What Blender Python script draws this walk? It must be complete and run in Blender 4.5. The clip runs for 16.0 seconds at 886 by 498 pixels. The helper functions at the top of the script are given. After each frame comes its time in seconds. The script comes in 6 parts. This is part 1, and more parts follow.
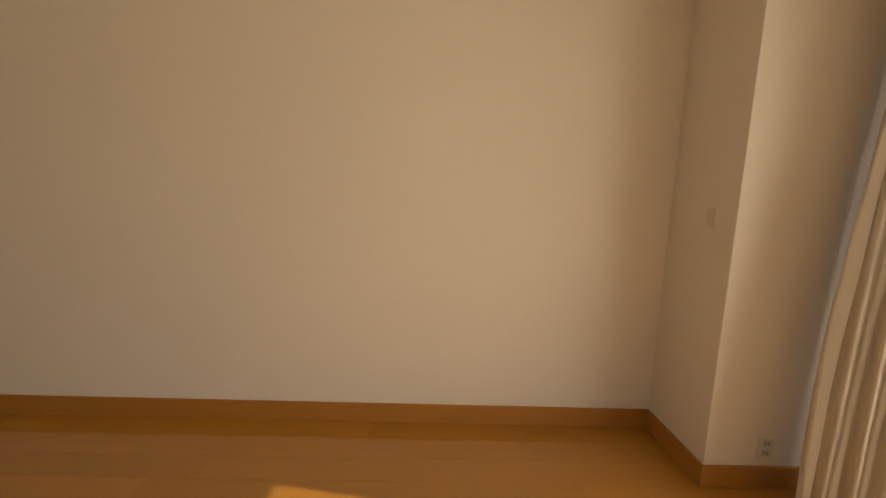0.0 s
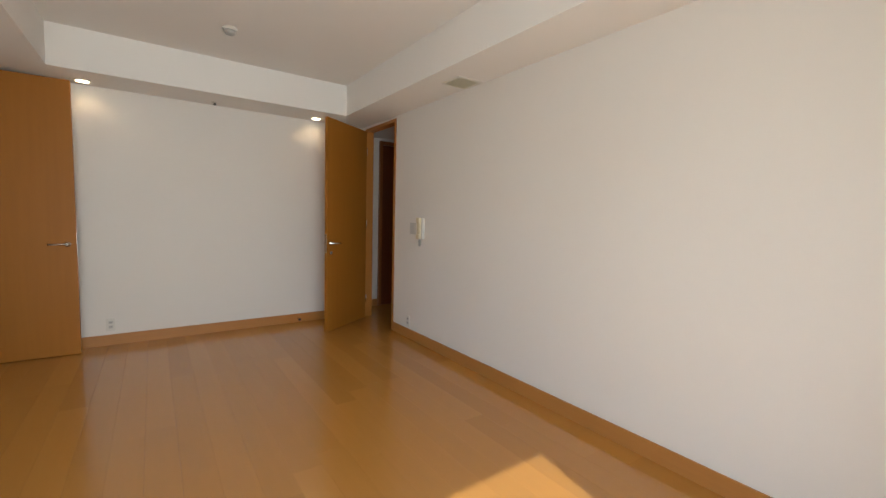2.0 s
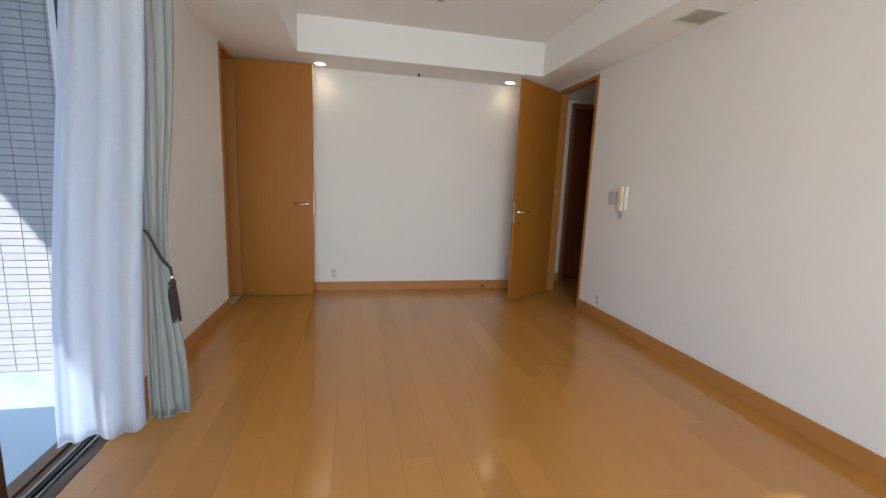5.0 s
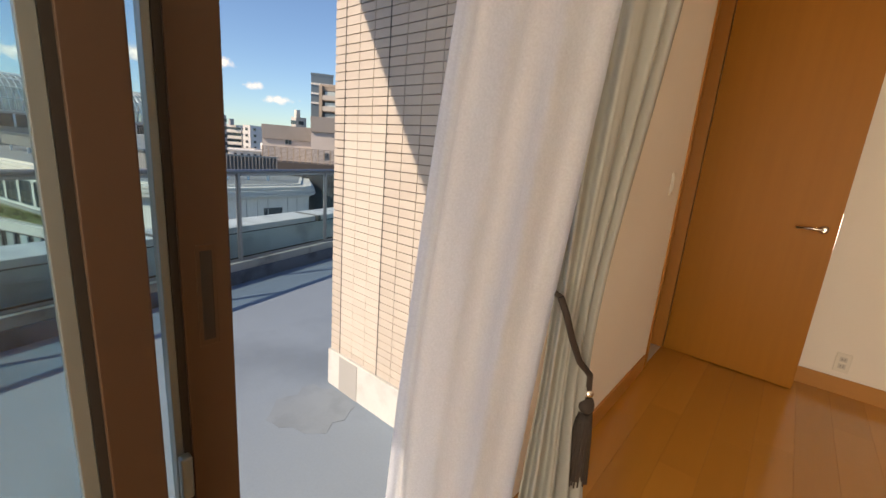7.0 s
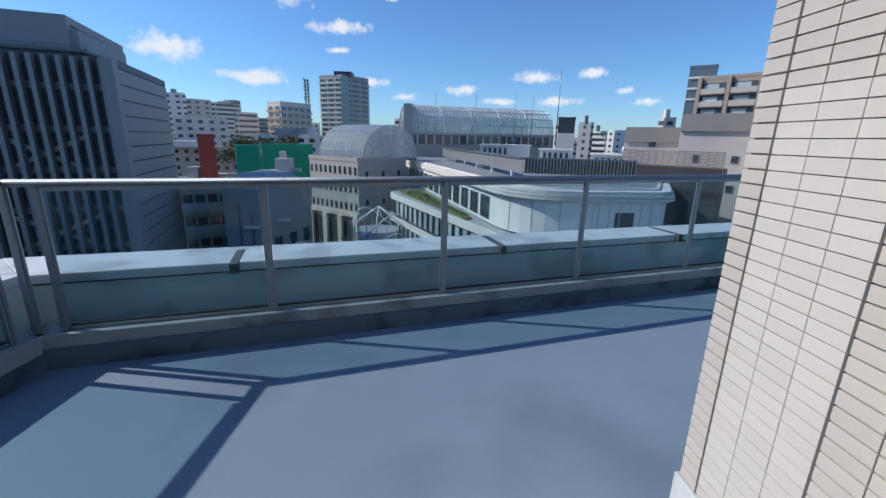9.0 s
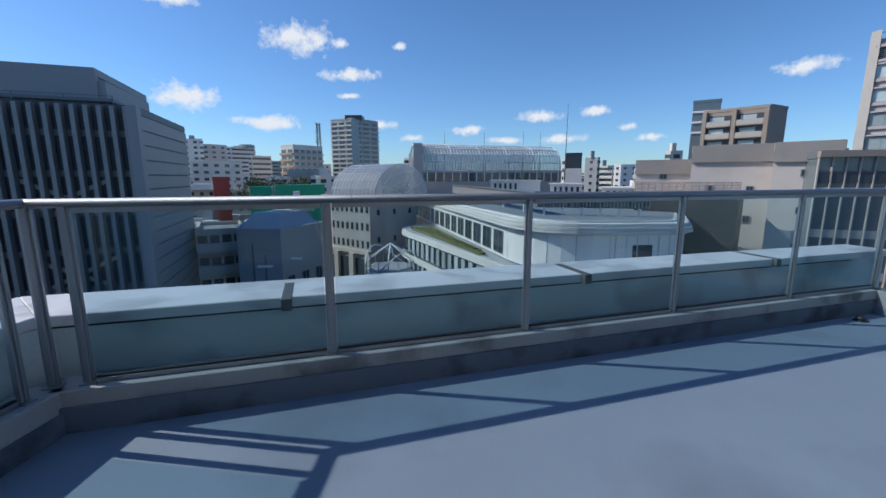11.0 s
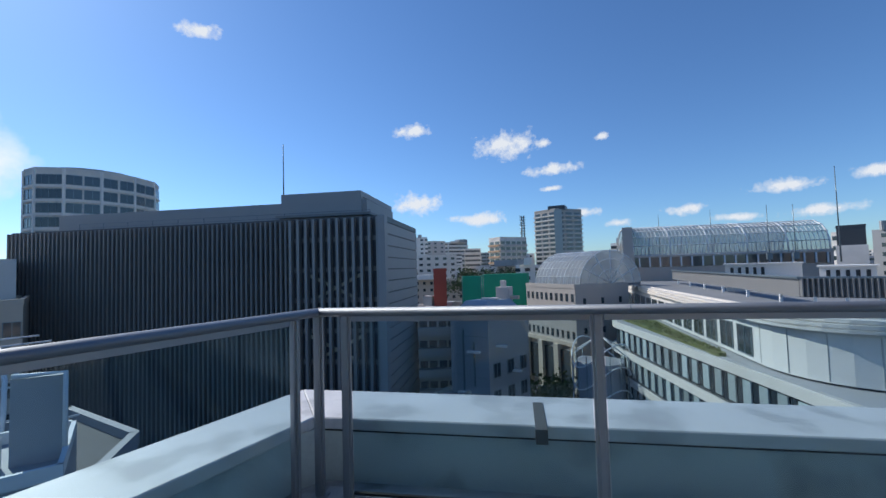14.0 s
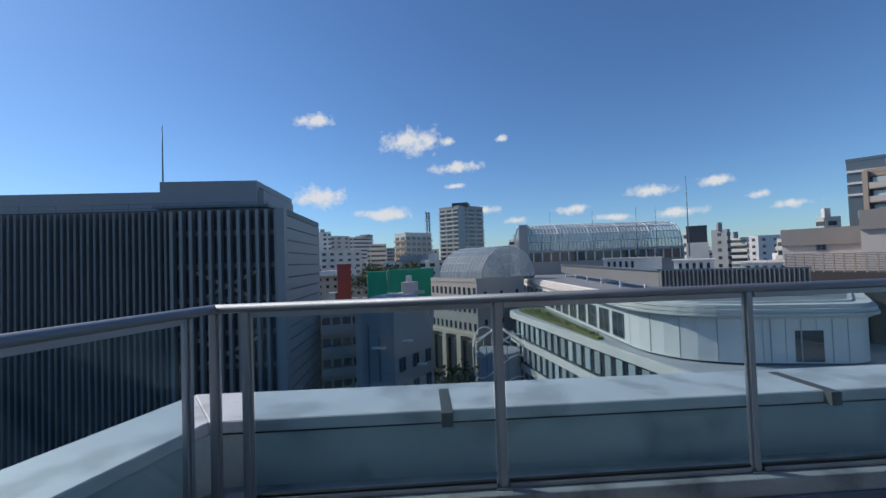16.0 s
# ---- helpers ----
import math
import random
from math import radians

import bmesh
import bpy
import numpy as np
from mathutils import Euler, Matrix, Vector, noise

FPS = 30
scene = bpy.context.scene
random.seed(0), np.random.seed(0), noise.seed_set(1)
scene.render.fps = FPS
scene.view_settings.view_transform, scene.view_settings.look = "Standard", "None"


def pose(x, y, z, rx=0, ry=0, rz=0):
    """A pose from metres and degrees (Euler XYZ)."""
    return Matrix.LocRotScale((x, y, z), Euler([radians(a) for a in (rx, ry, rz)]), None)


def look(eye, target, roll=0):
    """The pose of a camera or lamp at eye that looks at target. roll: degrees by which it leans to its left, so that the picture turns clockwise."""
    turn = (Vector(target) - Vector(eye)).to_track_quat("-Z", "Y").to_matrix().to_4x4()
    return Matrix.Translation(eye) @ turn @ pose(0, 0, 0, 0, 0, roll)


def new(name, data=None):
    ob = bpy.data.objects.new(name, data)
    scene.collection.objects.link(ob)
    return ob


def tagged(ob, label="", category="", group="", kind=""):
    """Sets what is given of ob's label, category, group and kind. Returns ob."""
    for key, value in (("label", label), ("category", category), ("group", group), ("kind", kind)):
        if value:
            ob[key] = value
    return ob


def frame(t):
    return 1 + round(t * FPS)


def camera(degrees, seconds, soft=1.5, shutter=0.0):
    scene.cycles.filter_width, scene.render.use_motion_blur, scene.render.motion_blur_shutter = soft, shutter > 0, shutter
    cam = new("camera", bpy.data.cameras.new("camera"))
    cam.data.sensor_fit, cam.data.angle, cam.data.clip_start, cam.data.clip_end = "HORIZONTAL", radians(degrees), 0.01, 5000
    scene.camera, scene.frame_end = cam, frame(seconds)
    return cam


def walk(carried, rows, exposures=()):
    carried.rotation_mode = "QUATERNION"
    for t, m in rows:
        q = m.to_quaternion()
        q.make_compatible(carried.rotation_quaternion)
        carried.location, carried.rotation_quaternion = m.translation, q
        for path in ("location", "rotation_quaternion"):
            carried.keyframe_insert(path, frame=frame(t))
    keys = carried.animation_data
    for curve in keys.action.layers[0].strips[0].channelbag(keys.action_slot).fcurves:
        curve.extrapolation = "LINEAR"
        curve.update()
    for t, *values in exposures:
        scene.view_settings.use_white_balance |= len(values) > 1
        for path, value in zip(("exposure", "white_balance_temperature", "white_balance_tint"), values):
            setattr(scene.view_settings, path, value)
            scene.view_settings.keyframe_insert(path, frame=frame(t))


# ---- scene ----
cam = camera(94.4, 16.0)
PATH = [
    (0, (1.483, 1.58, 1.228), (3.462, 1.527, 0.944), 2.1),
    (0.2, (1.475, 1.512, 1.223), (3.395, 2.021, 0.99), 2.4),
    (0.5, (1.462, 1.377, 1.266), (3.087, 2.52, 1.03), 3.3),
    (1, (1.404, 1.126, 1.317), (2.675, 2.654, 1.09), 2.4),
    (1.5, (1.309, 0.908, 1.312), (2.509, 2.496, 1.119), 1.8),
    (2, (1.289, 0.732, 1.313), (2.443, 2.359, 1.157), 1.5),
    (2.5, (1.267, 0.634, 1.339), (2.396, 2.278, 1.192), 1.3),
    (3, (1.216, 0.599, 1.324), (2.337, 2.25, 1.185), 1.0),
    (5.5, (1.11, 1.285, 1.248), (1.142, 3.254, 0.9), 2.8),
    (6, (0.972, 1.675, 1.253), (0.541, 3.59, 0.874), 3.3),
    (6.5, (0.773, 2.041, 1.242), (-0.086, 3.8, 0.833), 3.8),
    (7, (0.533, 2.363, 1.246), (-0.719, 3.856, 0.794), 4.5),
    (7.5, (0.28, 2.606, 1.217), (-1.283, 3.745, 0.711), 3.9),
    (8, (0.053, 2.739, 1.211), (-1.745, 3.415, 0.651), 3.4),
    (8.5, (-0.086, 2.773, 1.228), (-1.978, 2.979, 0.612), 2.6),
    (11, (-0.619, 2.296, 1.051), (-2.589, 2.352, 0.707), -0.0),
    (11.5, (-0.785, 2.208, 1.046), (-2.712, 2.675, 0.791), -0.5),
    (12, (-0.903, 2.134, 1.053), (-2.76, 2.854, 0.872), -0.8),
    (12.5, (-0.976, 2.064, 1.065), (-2.798, 2.881, 0.948), -0.9),
    (13, (-0.996, 2.07, 1.074), (-2.896, 2.694, 1.021), -0.4),
    (13.5, (-0.997, 1.999, 1.103), (-2.997, 1.987, 1.129), -0.6),
    (14, (-0.947, 1.927, 1.13), (-2.745, 1.057, 1.225), -1.7),
    (14.5, (-0.867, 1.89, 1.134), (-2.215, 0.42, 1.274), -1.9),
    (15, (-0.917, 1.849, 1.147), (-1.954, 0.146, 1.301), -1.2),
    (15.5, (-0.884, 1.876, 1.141), (-2.144, 0.329, 1.279), -1.1),
    (16, (-0.897, 1.927, 1.118), (-2.847, 1.487, 1.176), -2.0),
]
walk(cam, [(t, look(eye, target, roll)) for t, eye, target, roll in PATH], [
    (0, -0.52, 9000, 14), (0.3, -0.34, 8200, 12), (0.8, 0.0, 6200, 8), (1.3, 0.28, 5600, 6), (3.2, 0.3, 5600, 6), (5.3, 0.5, 5200, 6), (5.7, 0.5, 5600, 7), (6.2, 0.42, 7400, 14),
    (6.6, 0.33, 8500, 17), (7.1, 0.33, 8400, 16), (7.6, 0.40, 6250, 10), (8.7, -0.09, 6050, 10), (11, -0.14, 6200, 10), (13.3, -0.14, 6200, 10), (14.0, -0.16, 6250, 10), (14.5, -0.43, 6300, 10), (15.4, -0.54, 6400, 10), (16, -0.36, 6400, 10)])

# ---- world and sun ----
SUN = Vector((0.17, 0.985, -0.785)).normalized()
world = bpy.data.worlds.new("world")
scene.world = world
world.use_nodes = True
wn = world.node_tree
sky = wn.nodes.new("ShaderNodeTexSky")
sky.sky_type, sky.sun_disc = "NISHITA", False
sky.sun_elevation, sky.sun_rotation = radians(38.1), radians(189.8)
sky.air_density, sky.dust_density, sky.ozone_density, sky.altitude = 1.0, 0.33, 2.5, 200
tint = wn.nodes.new("ShaderNodeMix")
tint.data_type, tint.blend_type = "RGBA", "MULTIPLY"
tint.inputs["Factor"].default_value = 1
tint.inputs[7].default_value = (0.67, 0.92, 1.19, 1)
wn.links.new(sky.outputs[0], tint.inputs[6])
wn.links.new(tint.outputs[2], wn.nodes["Background"].inputs[0])
wn.nodes["Background"].inputs[1].default_value = 0.125
sun = new("sun", bpy.data.lights.new("sun", "SUN"))
sun.data.energy, sun.data.angle, sun.data.color = 4.1, radians(0.55), (1.0, 0.94, 0.85)
sun.matrix_world = look((0, 0, 30), Vector((0, 0, 30)) + SUN)


def window_light(name, centre, target, w, h, power, colour):
    """Sky light that enters by a window."""
    lamp = new(name, bpy.data.lights.new(name, "AREA"))
    lamp.data.shape, lamp.data.size, lamp.data.size_y = "RECTANGLE", w, h
    lamp.data.energy, lamp.data.color = power, colour
    lamp.matrix_world = look(centre, target)
    return lamp


south_light = window_light("south_window_light", (1.3, -0.44, 1.1), (1.3, 3, 1.12), 2.3, 1.9, 52, (1.0, 0.93, 0.80))
south_light.data.spread = radians(146)


# ---- materials ----
def mat(name, colour, rough=0.6, metal=0.0, vary=0.12, scale=6.0, grain=60.0, bump=0.15, stretch=(1, 1, 1), random_part=0.0, coat=0.0, spec=0.5, stain=0.0, detail=4.0):
    """A painted, stone, cloth or wood surface with variation at two scales and fine relief."""
    m = bpy.data.materials.new(name)
    m.use_nodes = True
    nodes, links = m.node_tree.nodes, m.node_tree.links
    b = nodes["Principled BSDF"]
    b.inputs["Roughness"].default_value, b.inputs["Metallic"].default_value = rough, metal
    b.inputs["Coat Weight"].default_value = coat
    b.inputs["Coat Roughness"].default_value = 0.12
    b.inputs["Specular IOR Level"].default_value = spec
    co = nodes.new("ShaderNodeTexCoord")
    mp = nodes.new("ShaderNodeMapping")
    mp.inputs["Scale"].default_value = stretch
    links.new(co.outputs["Object"], mp.inputs[0])
    big, fine = nodes.new("ShaderNodeTexNoise"), nodes.new("ShaderNodeTexNoise")
    big.inputs["Scale"].default_value, fine.inputs["Scale"].default_value = scale, grain
    big.inputs["Detail"].default_value = fine.inputs["Detail"].default_value = detail
    links.new(mp.outputs[0], big.inputs[0])
    links.new(mp.outputs[0], fine.inputs[0])
    info = nodes.new("ShaderNodeObjectInfo")

    def math_node(op, a, c):
        n = nodes.new("ShaderNodeMath")
        n.operation = op
        for k, v in enumerate((a, c)):
            if isinstance(v, (int, float)):
                n.inputs[k].default_value = v
            else:
                links.new(v, n.inputs[k])
        return n.outputs[0]

    f = math_node("ADD", math_node("MULTIPLY", math_node("SUBTRACT", big.outputs[0], 0.5), 2 * vary), math_node("MULTIPLY", math_node("SUBTRACT", fine.outputs[0], 0.5), vary))
    if random_part:
        f = math_node("ADD", f, math_node("MULTIPLY", math_node("SUBTRACT", info.outputs["Random"], 0.5), 2 * random_part))
    if stain:
        low = nodes.new("ShaderNodeTexNoise")
        low.inputs["Scale"].default_value, low.inputs["Detail"].default_value = scale * 1.1, 8
        links.new(co.outputs["Object"], low.inputs[0])
        ramp = nodes.new("ShaderNodeMapRange")
        ramp.inputs[1].default_value, ramp.inputs[2].default_value = 0.5, 0.64
        ramp.inputs[3].default_value, ramp.inputs[4].default_value = 0, -stain
        links.new(low.outputs[0], ramp.inputs[0])
        f = math_node("ADD", f, ramp.outputs[0])
    hsv = nodes.new("ShaderNodeHueSaturation")
    hsv.inputs["Color"].default_value = (*colour, 1)
    links.new(math_node("ADD", f, 1.0), hsv.inputs["Value"])
    links.new(hsv.outputs[0], b.inputs["Base Color"])
    links.new(math_node("ADD", math_node("MULTIPLY", fine.outputs[0], 0.16), max(rough - 0.08, 0.02)), b.inputs["Roughness"])
    if bump:
        bp = nodes.new("ShaderNodeBump")
        bp.inputs["Strength"].default_value, bp.inputs["Distance"].default_value = bump, 0.002
        links.new(fine.outputs[0], bp.inputs["Height"])
        links.new(bp.outputs[0], b.inputs["Normal"])
    return m


def glass_mat(name, tint, rough=0.0, clear=1.0):
    """Thin pane: clear glass seen straight through, with gloss on it."""
    m = bpy.data.materials.new(name)
    m.use_nodes = True
    nodes, links = m.node_tree.nodes, m.node_tree.links
    nodes.remove(nodes["Principled BSDF"])
    tr, gl, mix, lw, fr, pw = (nodes.new(k) for k in ("ShaderNodeBsdfTransparent", "ShaderNodeBsdfGlossy", "ShaderNodeMixShader", "ShaderNodeLayerWeight", "ShaderNodeMapRange", "ShaderNodeMath"))
    tr.inputs[0].default_value = (*tint, 1)
    gl.inputs["Roughness"].default_value = rough
    gl.inputs[0].default_value = (0.9, 0.95, 1, 1)
    pw.operation = "POWER"
    pw.inputs[1].default_value = 4.0
    links.new(lw.outputs["Facing"], pw.inputs[0])
    links.new(pw.outputs[0], fr.inputs[0])
    fr.inputs[3].default_value, fr.inputs[4].default_value = 0.03, 0.55
    links.new(fr.outputs[0], mix.inputs[0])
    links.new(tr.outputs[0], mix.inputs[1])
    links.new(gl.outputs[0], mix.inputs[2])
    if clear < 1:
        df, tl, m2, m3 = (nodes.new(k) for k in ("ShaderNodeBsdfDiffuse", "ShaderNodeBsdfTranslucent", "ShaderNodeMixShader", "ShaderNodeMixShader"))
        df.inputs[0].default_value = tl.inputs[0].default_value = (*tint, 1)
        m2.inputs[0].default_value, m3.inputs[0].default_value = 0.5, 1 - clear
        links.new(df.outputs[0], m2.inputs[1])
        links.new(tl.outputs[0], m2.inputs[2])
        links.new(mix.outputs[0], m3.inputs[1])
        links.new(m2.outputs[0], m3.inputs[2])
        mix = m3
    links.new(mix.outputs[0], nodes["Material Output"].inputs[0])
    return m


def cloth_mat(name, colour, through_light, clear):
    m = bpy.data.materials.new(name)
    m.use_nodes = True
    nodes, links = m.node_tree.nodes, m.node_tree.links
    nodes.remove(nodes["Principled BSDF"])
    df, tl, tr, a, b = (nodes.new(k) for k in ("ShaderNodeBsdfDiffuse", "ShaderNodeBsdfTranslucent", "ShaderNodeBsdfTransparent", "ShaderNodeMixShader", "ShaderNodeMixShader"))
    co, wv, mul = nodes.new("ShaderNodeTexCoord"), nodes.new("ShaderNodeTexNoise"), nodes.new("ShaderNodeMapRange")
    wv.inputs["Scale"].default_value = 220
    links.new(co.outputs["Object"], wv.inputs[0])
    links.new(wv.outputs[0], mul.inputs[0])
    mul.inputs[3].default_value, mul.inputs[4].default_value = max(clear - 0.1, 0), clear + 0.1 if clear else 0
    df.inputs[0].default_value = tl.inputs[0].default_value = (*colour, 1)
    a.inputs[0].default_value = through_light
    links.new(df.outputs[0], a.inputs[1])
    links.new(tl.outputs[0], a.inputs[2])
    links.new(mul.outputs[0], b.inputs[0])
    links.new(a.outputs[0], b.inputs[1])
    links.new(tr.outputs[0], b.inputs[2])
    links.new(b.outputs[0], nodes["Material Output"].inputs[0])
    return m


def glow_mat(name, colour, strength):
    m = bpy.data.materials.new(name)
    m.use_nodes = True
    b = m.node_tree.nodes["Principled BSDF"]
    b.inputs["Emission Color"].default_value, b.inputs["Emission Strength"].default_value = (*colour, 1), strength
    return m


WALLPAPER = mat("wallpaper", (0.80, 0.77, 0.72), 0.85, vary=0.02, scale=2, grain=380, bump=0.35)
CEILING = mat("ceiling_paper", (0.86, 0.84, 0.80), 0.9, vary=0.015, scale=2, grain=300, bump=0.25)
PLANK = mat("floor_board", (0.46, 0.218, 0.046), 0.19, vary=0.06, scale=2, grain=22, bump=0.012, stretch=(5, 0.25, 1), random_part=0.075, coat=0.35)
DOORWOOD = mat("door_veneer", (0.35, 0.138, 0.013), 0.48, vary=0.08, scale=4, grain=50, bump=0.04, stretch=(8, 8, 0.4), spec=0.3)
CASING = mat("door_casing", (0.40, 0.165, 0.03), 0.42, vary=0.08, scale=4, grain=50, bump=0.04, stretch=(8, 8, 0.5))
SKIRT = mat("skirting_wood", (0.44, 0.20, 0.05), 0.42, vary=0.08, scale=4, grain=40, bump=0.04, stretch=(2, 0.5, 6))
DARKWOOD = mat("dark_door_wood", (0.13, 0.033, 0.010), 0.35, vary=0.1, scale=4, grain=50, stretch=(8, 8, 0.5))
PLASTIC = mat("white_plastic", (0.72, 0.70, 0.64), 0.4, vary=0.02, bump=0)
CREAM = mat("cream_plastic", (0.70, 0.62, 0.42), 0.4, vary=0.03, bump=0)
GREYPL = mat("grey_plastic", (0.42, 0.42, 0.40), 0.5, vary=0.03, bump=0)
SOCKET = mat("pale_grey_plastic", (0.55, 0.54, 0.51), 0.45, vary=0.02, bump=0)
DARKPL = mat("dark_plastic", (0.03, 0.03, 0.03), 0.5, vary=0.05, bump=0)
CHROME = mat("brushed_metal", (0.72, 0.70, 0.66), 0.22, metal=1.0, vary=0.04, bump=0)
BRONZE = mat("bronze_aluminium", (0.07, 0.042, 0.027), 0.45, metal=0.25, vary=0.06, scale=3, grain=90, bump=0.05)
GREYALU = mat("grey_aluminium", (0.18, 0.22, 0.24), 0.4, metal=0.4, vary=0.06, bump=0.03)
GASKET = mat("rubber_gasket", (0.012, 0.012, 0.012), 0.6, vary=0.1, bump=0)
STEEL = mat("stainless_rail", (0.34, 0.36, 0.385), 0.5, metal=1.0, vary=0.08, scale=5, grain=80, bump=0.03, stretch=(1, 1, 0.2))
RAILTUBE = mat("satin_handrail", (0.26, 0.275, 0.295), 0.58, metal=0.8, vary=0.08, scale=5, grain=80, bump=0.03)
TILE = mat("glazed_wall_tile", (0.52, 0.465, 0.42), 0.5, vary=0.06, scale=9, grain=90, bump=0.12, random_part=0.035)
GROUT = mat("tile_grout", (0.25, 0.215, 0.19), 0.9, vary=0.1, scale=12, grain=160, bump=0.3)
PLINTH = mat("white_plinth", (0.56, 0.57, 0.57), 0.8, vary=0.1, scale=5, grain=70, bump=0.3, stain=0.15)
DECK = mat("terrace_coating", (0.205, 0.265, 0.335), 0.62, vary=0.17, scale=0.9, grain=90, bump=0.3, stain=0.2, detail=9, spec=0.35)
# upstand: stains are dirt, the dark base colour also holds the kerb's shade
UPSTAND = mat("dirty_shaded_upstand_coating", (0.12, 0.152, 0.20), 0.8, vary=0.2, scale=2.5, grain=60, bump=0.3, stain=0.6, detail=8)
KERB = mat("kerb_concrete", (0.36, 0.37, 0.365), 0.85, vary=0.24, scale=2.2, grain=60, bump=0.4, stain=0.6, detail=8)
PARAPET = mat("parapet_concrete", (0.56, 0.62, 0.61), 0.8, vary=0.2, scale=1.6, grain=50, bump=0.3, stain=0.35, detail=8)
CAPMAT = mat("parapet_cap", (0.69, 0.665, 0.64), 0.5, vary=0.16, scale=3.5, grain=70, bump=0.2, stain=0.28, metal=0.1, detail=9)
SEALANT = mat("cap_joint", (0.085, 0.082, 0.078), 0.8, vary=0.1)
EAVE = mat("eave_soffit", (0.085, 0.045, 0.03), 0.6, vary=0.1, bump=0.1)
CONCRETE = mat("concrete", (0.38, 0.38, 0.38), 0.85, vary=0.1, scale=0.2, grain=4, bump=0.2, stain=0.1)
PALEWALL = mat("pale_render", (0.70, 0.65, 0.59), 0.8, vary=0.05, scale=0.3, grain=5, bump=0.1, stain=0.08)
WHITEWALL = mat("white_panel", (0.81, 0.76, 0.70), 0.6, vary=0.04, scale=0.3, grain=5, bump=0.05, stain=0.05)
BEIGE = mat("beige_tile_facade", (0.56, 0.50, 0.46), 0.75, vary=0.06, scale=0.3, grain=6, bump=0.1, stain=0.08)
PINKGREY = mat("hotel_stone", (0.46, 0.41, 0.40), 0.75, vary=0.05, scale=0.2, grain=5, bump=0.1, stain=0.05)
BROWNWALL = mat("brown_tile_facade", (0.33, 0.265, 0.21), 0.7, vary=0.08, scale=0.4, grain=6, bump=0.1)
TANWALL = mat("tan_tile_facade", (0.54, 0.46, 0.37), 0.75, vary=0.08, scale=0.4, grain=6, bump=0.1)
GREYSTONE = mat("grey_stone", (0.45, 0.41, 0.37), 0.75, vary=0.1, scale=0.3, grain=5, bump=0.15)
DARKCLAD = mat("dark_cladding", (0.06, 0.066, 0.075), 0.4, vary=0.1, scale=0.3, grain=5, bump=0.05)
LOUVRE = mat("grey_louvre", (0.22, 0.217, 0.213), 0.5, metal=0.1, vary=0.08, scale=0.4, grain=6, bump=0.05)
SLATE = mat("blue_grey_cladding", (0.31, 0.325, 0.345), 0.6, vary=0.1, scale=0.3, grain=5, bump=0.1)
WINDOW = mat("window_glass_dark", (0.035, 0.05, 0.06), 0.08, vary=0.3, scale=0.5, grain=3, bump=0, spec=0.9, random_part=0.3)
WINDOWP = mat("window_glass_blind", (0.40, 0.455, 0.45), 0.2, vary=0.15, scale=0.6, grain=4, bump=0, spec=0.8, random_part=0.35)
RED = mat("red_panel", (0.36, 0.055, 0.04), 0.6, vary=0.08, scale=0.4)
GREENNET = mat("green_net", (0.02, 0.33, 0.19), 0.8, vary=0.12, scale=0.3, grain=3, bump=0.3)
ROOFGREY = mat("roof_membrane", (0.24, 0.25, 0.26), 0.85, vary=0.12, scale=0.3, grain=4, bump=0.2, stain=0.12)
LATTICE = mat("white_tube", (0.72, 0.74, 0.75), 0.4, vary=0.03, bump=0)
GRASS = mat("roof_grass", (0.14, 0.155, 0.05), 0.95, vary=0.3, scale=0.8, grain=8, bump=0.6)
LEAF = mat("tree_leaf", (0.05, 0.085, 0.025), 0.7, vary=0.3, scale=0.8, grain=6, bump=0.2)
BARK = mat("tree_bark", (0.10, 0.075, 0.05), 0.9, vary=0.2, scale=3, grain=20, bump=0.5)
ASPHALT = mat("city_ground", (0.07, 0.072, 0.075), 0.9, vary=0.25, scale=0.05, grain=1, bump=0.1)
GLASS = glass_mat("clear_pane", (0.88, 0.95, 0.955))
RAILGLASS = glass_mat("rail_pane", (0.79, 0.89, 0.92))
FROST = glass_mat("frosted_pane", (0.49, 0.61, 0.61), 0.3, clear=0.25)
VAULTGLASS = glass_mat("vault_glass", (0.66, 0.70, 0.72), 0.2, clear=0.62)
SHEER = cloth_mat("sheer_voile", (0.92, 0.95, 1.0), 0.78, 0.22)
DRAPE = cloth_mat("grey_drape_cloth", (0.34, 0.35, 0.33), 0.18, 0.0)
CORD = mat("dark_cord", (0.03, 0.022, 0.018), 0.85, vary=0.2, grain=300, bump=0.5)
LAMPGLOW = glow_mat("warm_lamp_lens", (1.0, 0.78, 0.45), 9)


# ---- mesh helpers ----
def add_box(bm, lo, hi, bevel=0.0, m=None):
    c = [(a + b) / 2 for a, b in zip(lo, hi)]
    t = Matrix.LocRotScale(c, None, [max(b - a, 1e-4) for a, b in zip(lo, hi)])
    r = bmesh.ops.create_cube(bm, size=1, matrix=(m @ t) if m else t)
    if bevel:
        edges = list({e for v in r["verts"] for e in v.link_edges})
        bmesh.ops.bevel(bm, geom=edges, offset=bevel, segments=2, affect="EDGES", profile=0.5)
    return bm


def add_prism(bm, pts, z0, z1, bevel=0.0):
    """An upright prism over a plan polygon."""
    lo = [bm.verts.new((p[0], p[1], z0)) for p in pts]
    hi = [bm.verts.new((p[0], p[1], z1)) for p in pts]
    n = len(pts)
    faces = [bm.faces.new(hi), bm.faces.new(lo[::-1])]
    faces += [bm.faces.new((lo[k], lo[(k + 1) % n], hi[(k + 1) % n], hi[k])) for k in range(n)]
    bmesh.ops.recalc_face_normals(bm, faces=faces)
    return bm


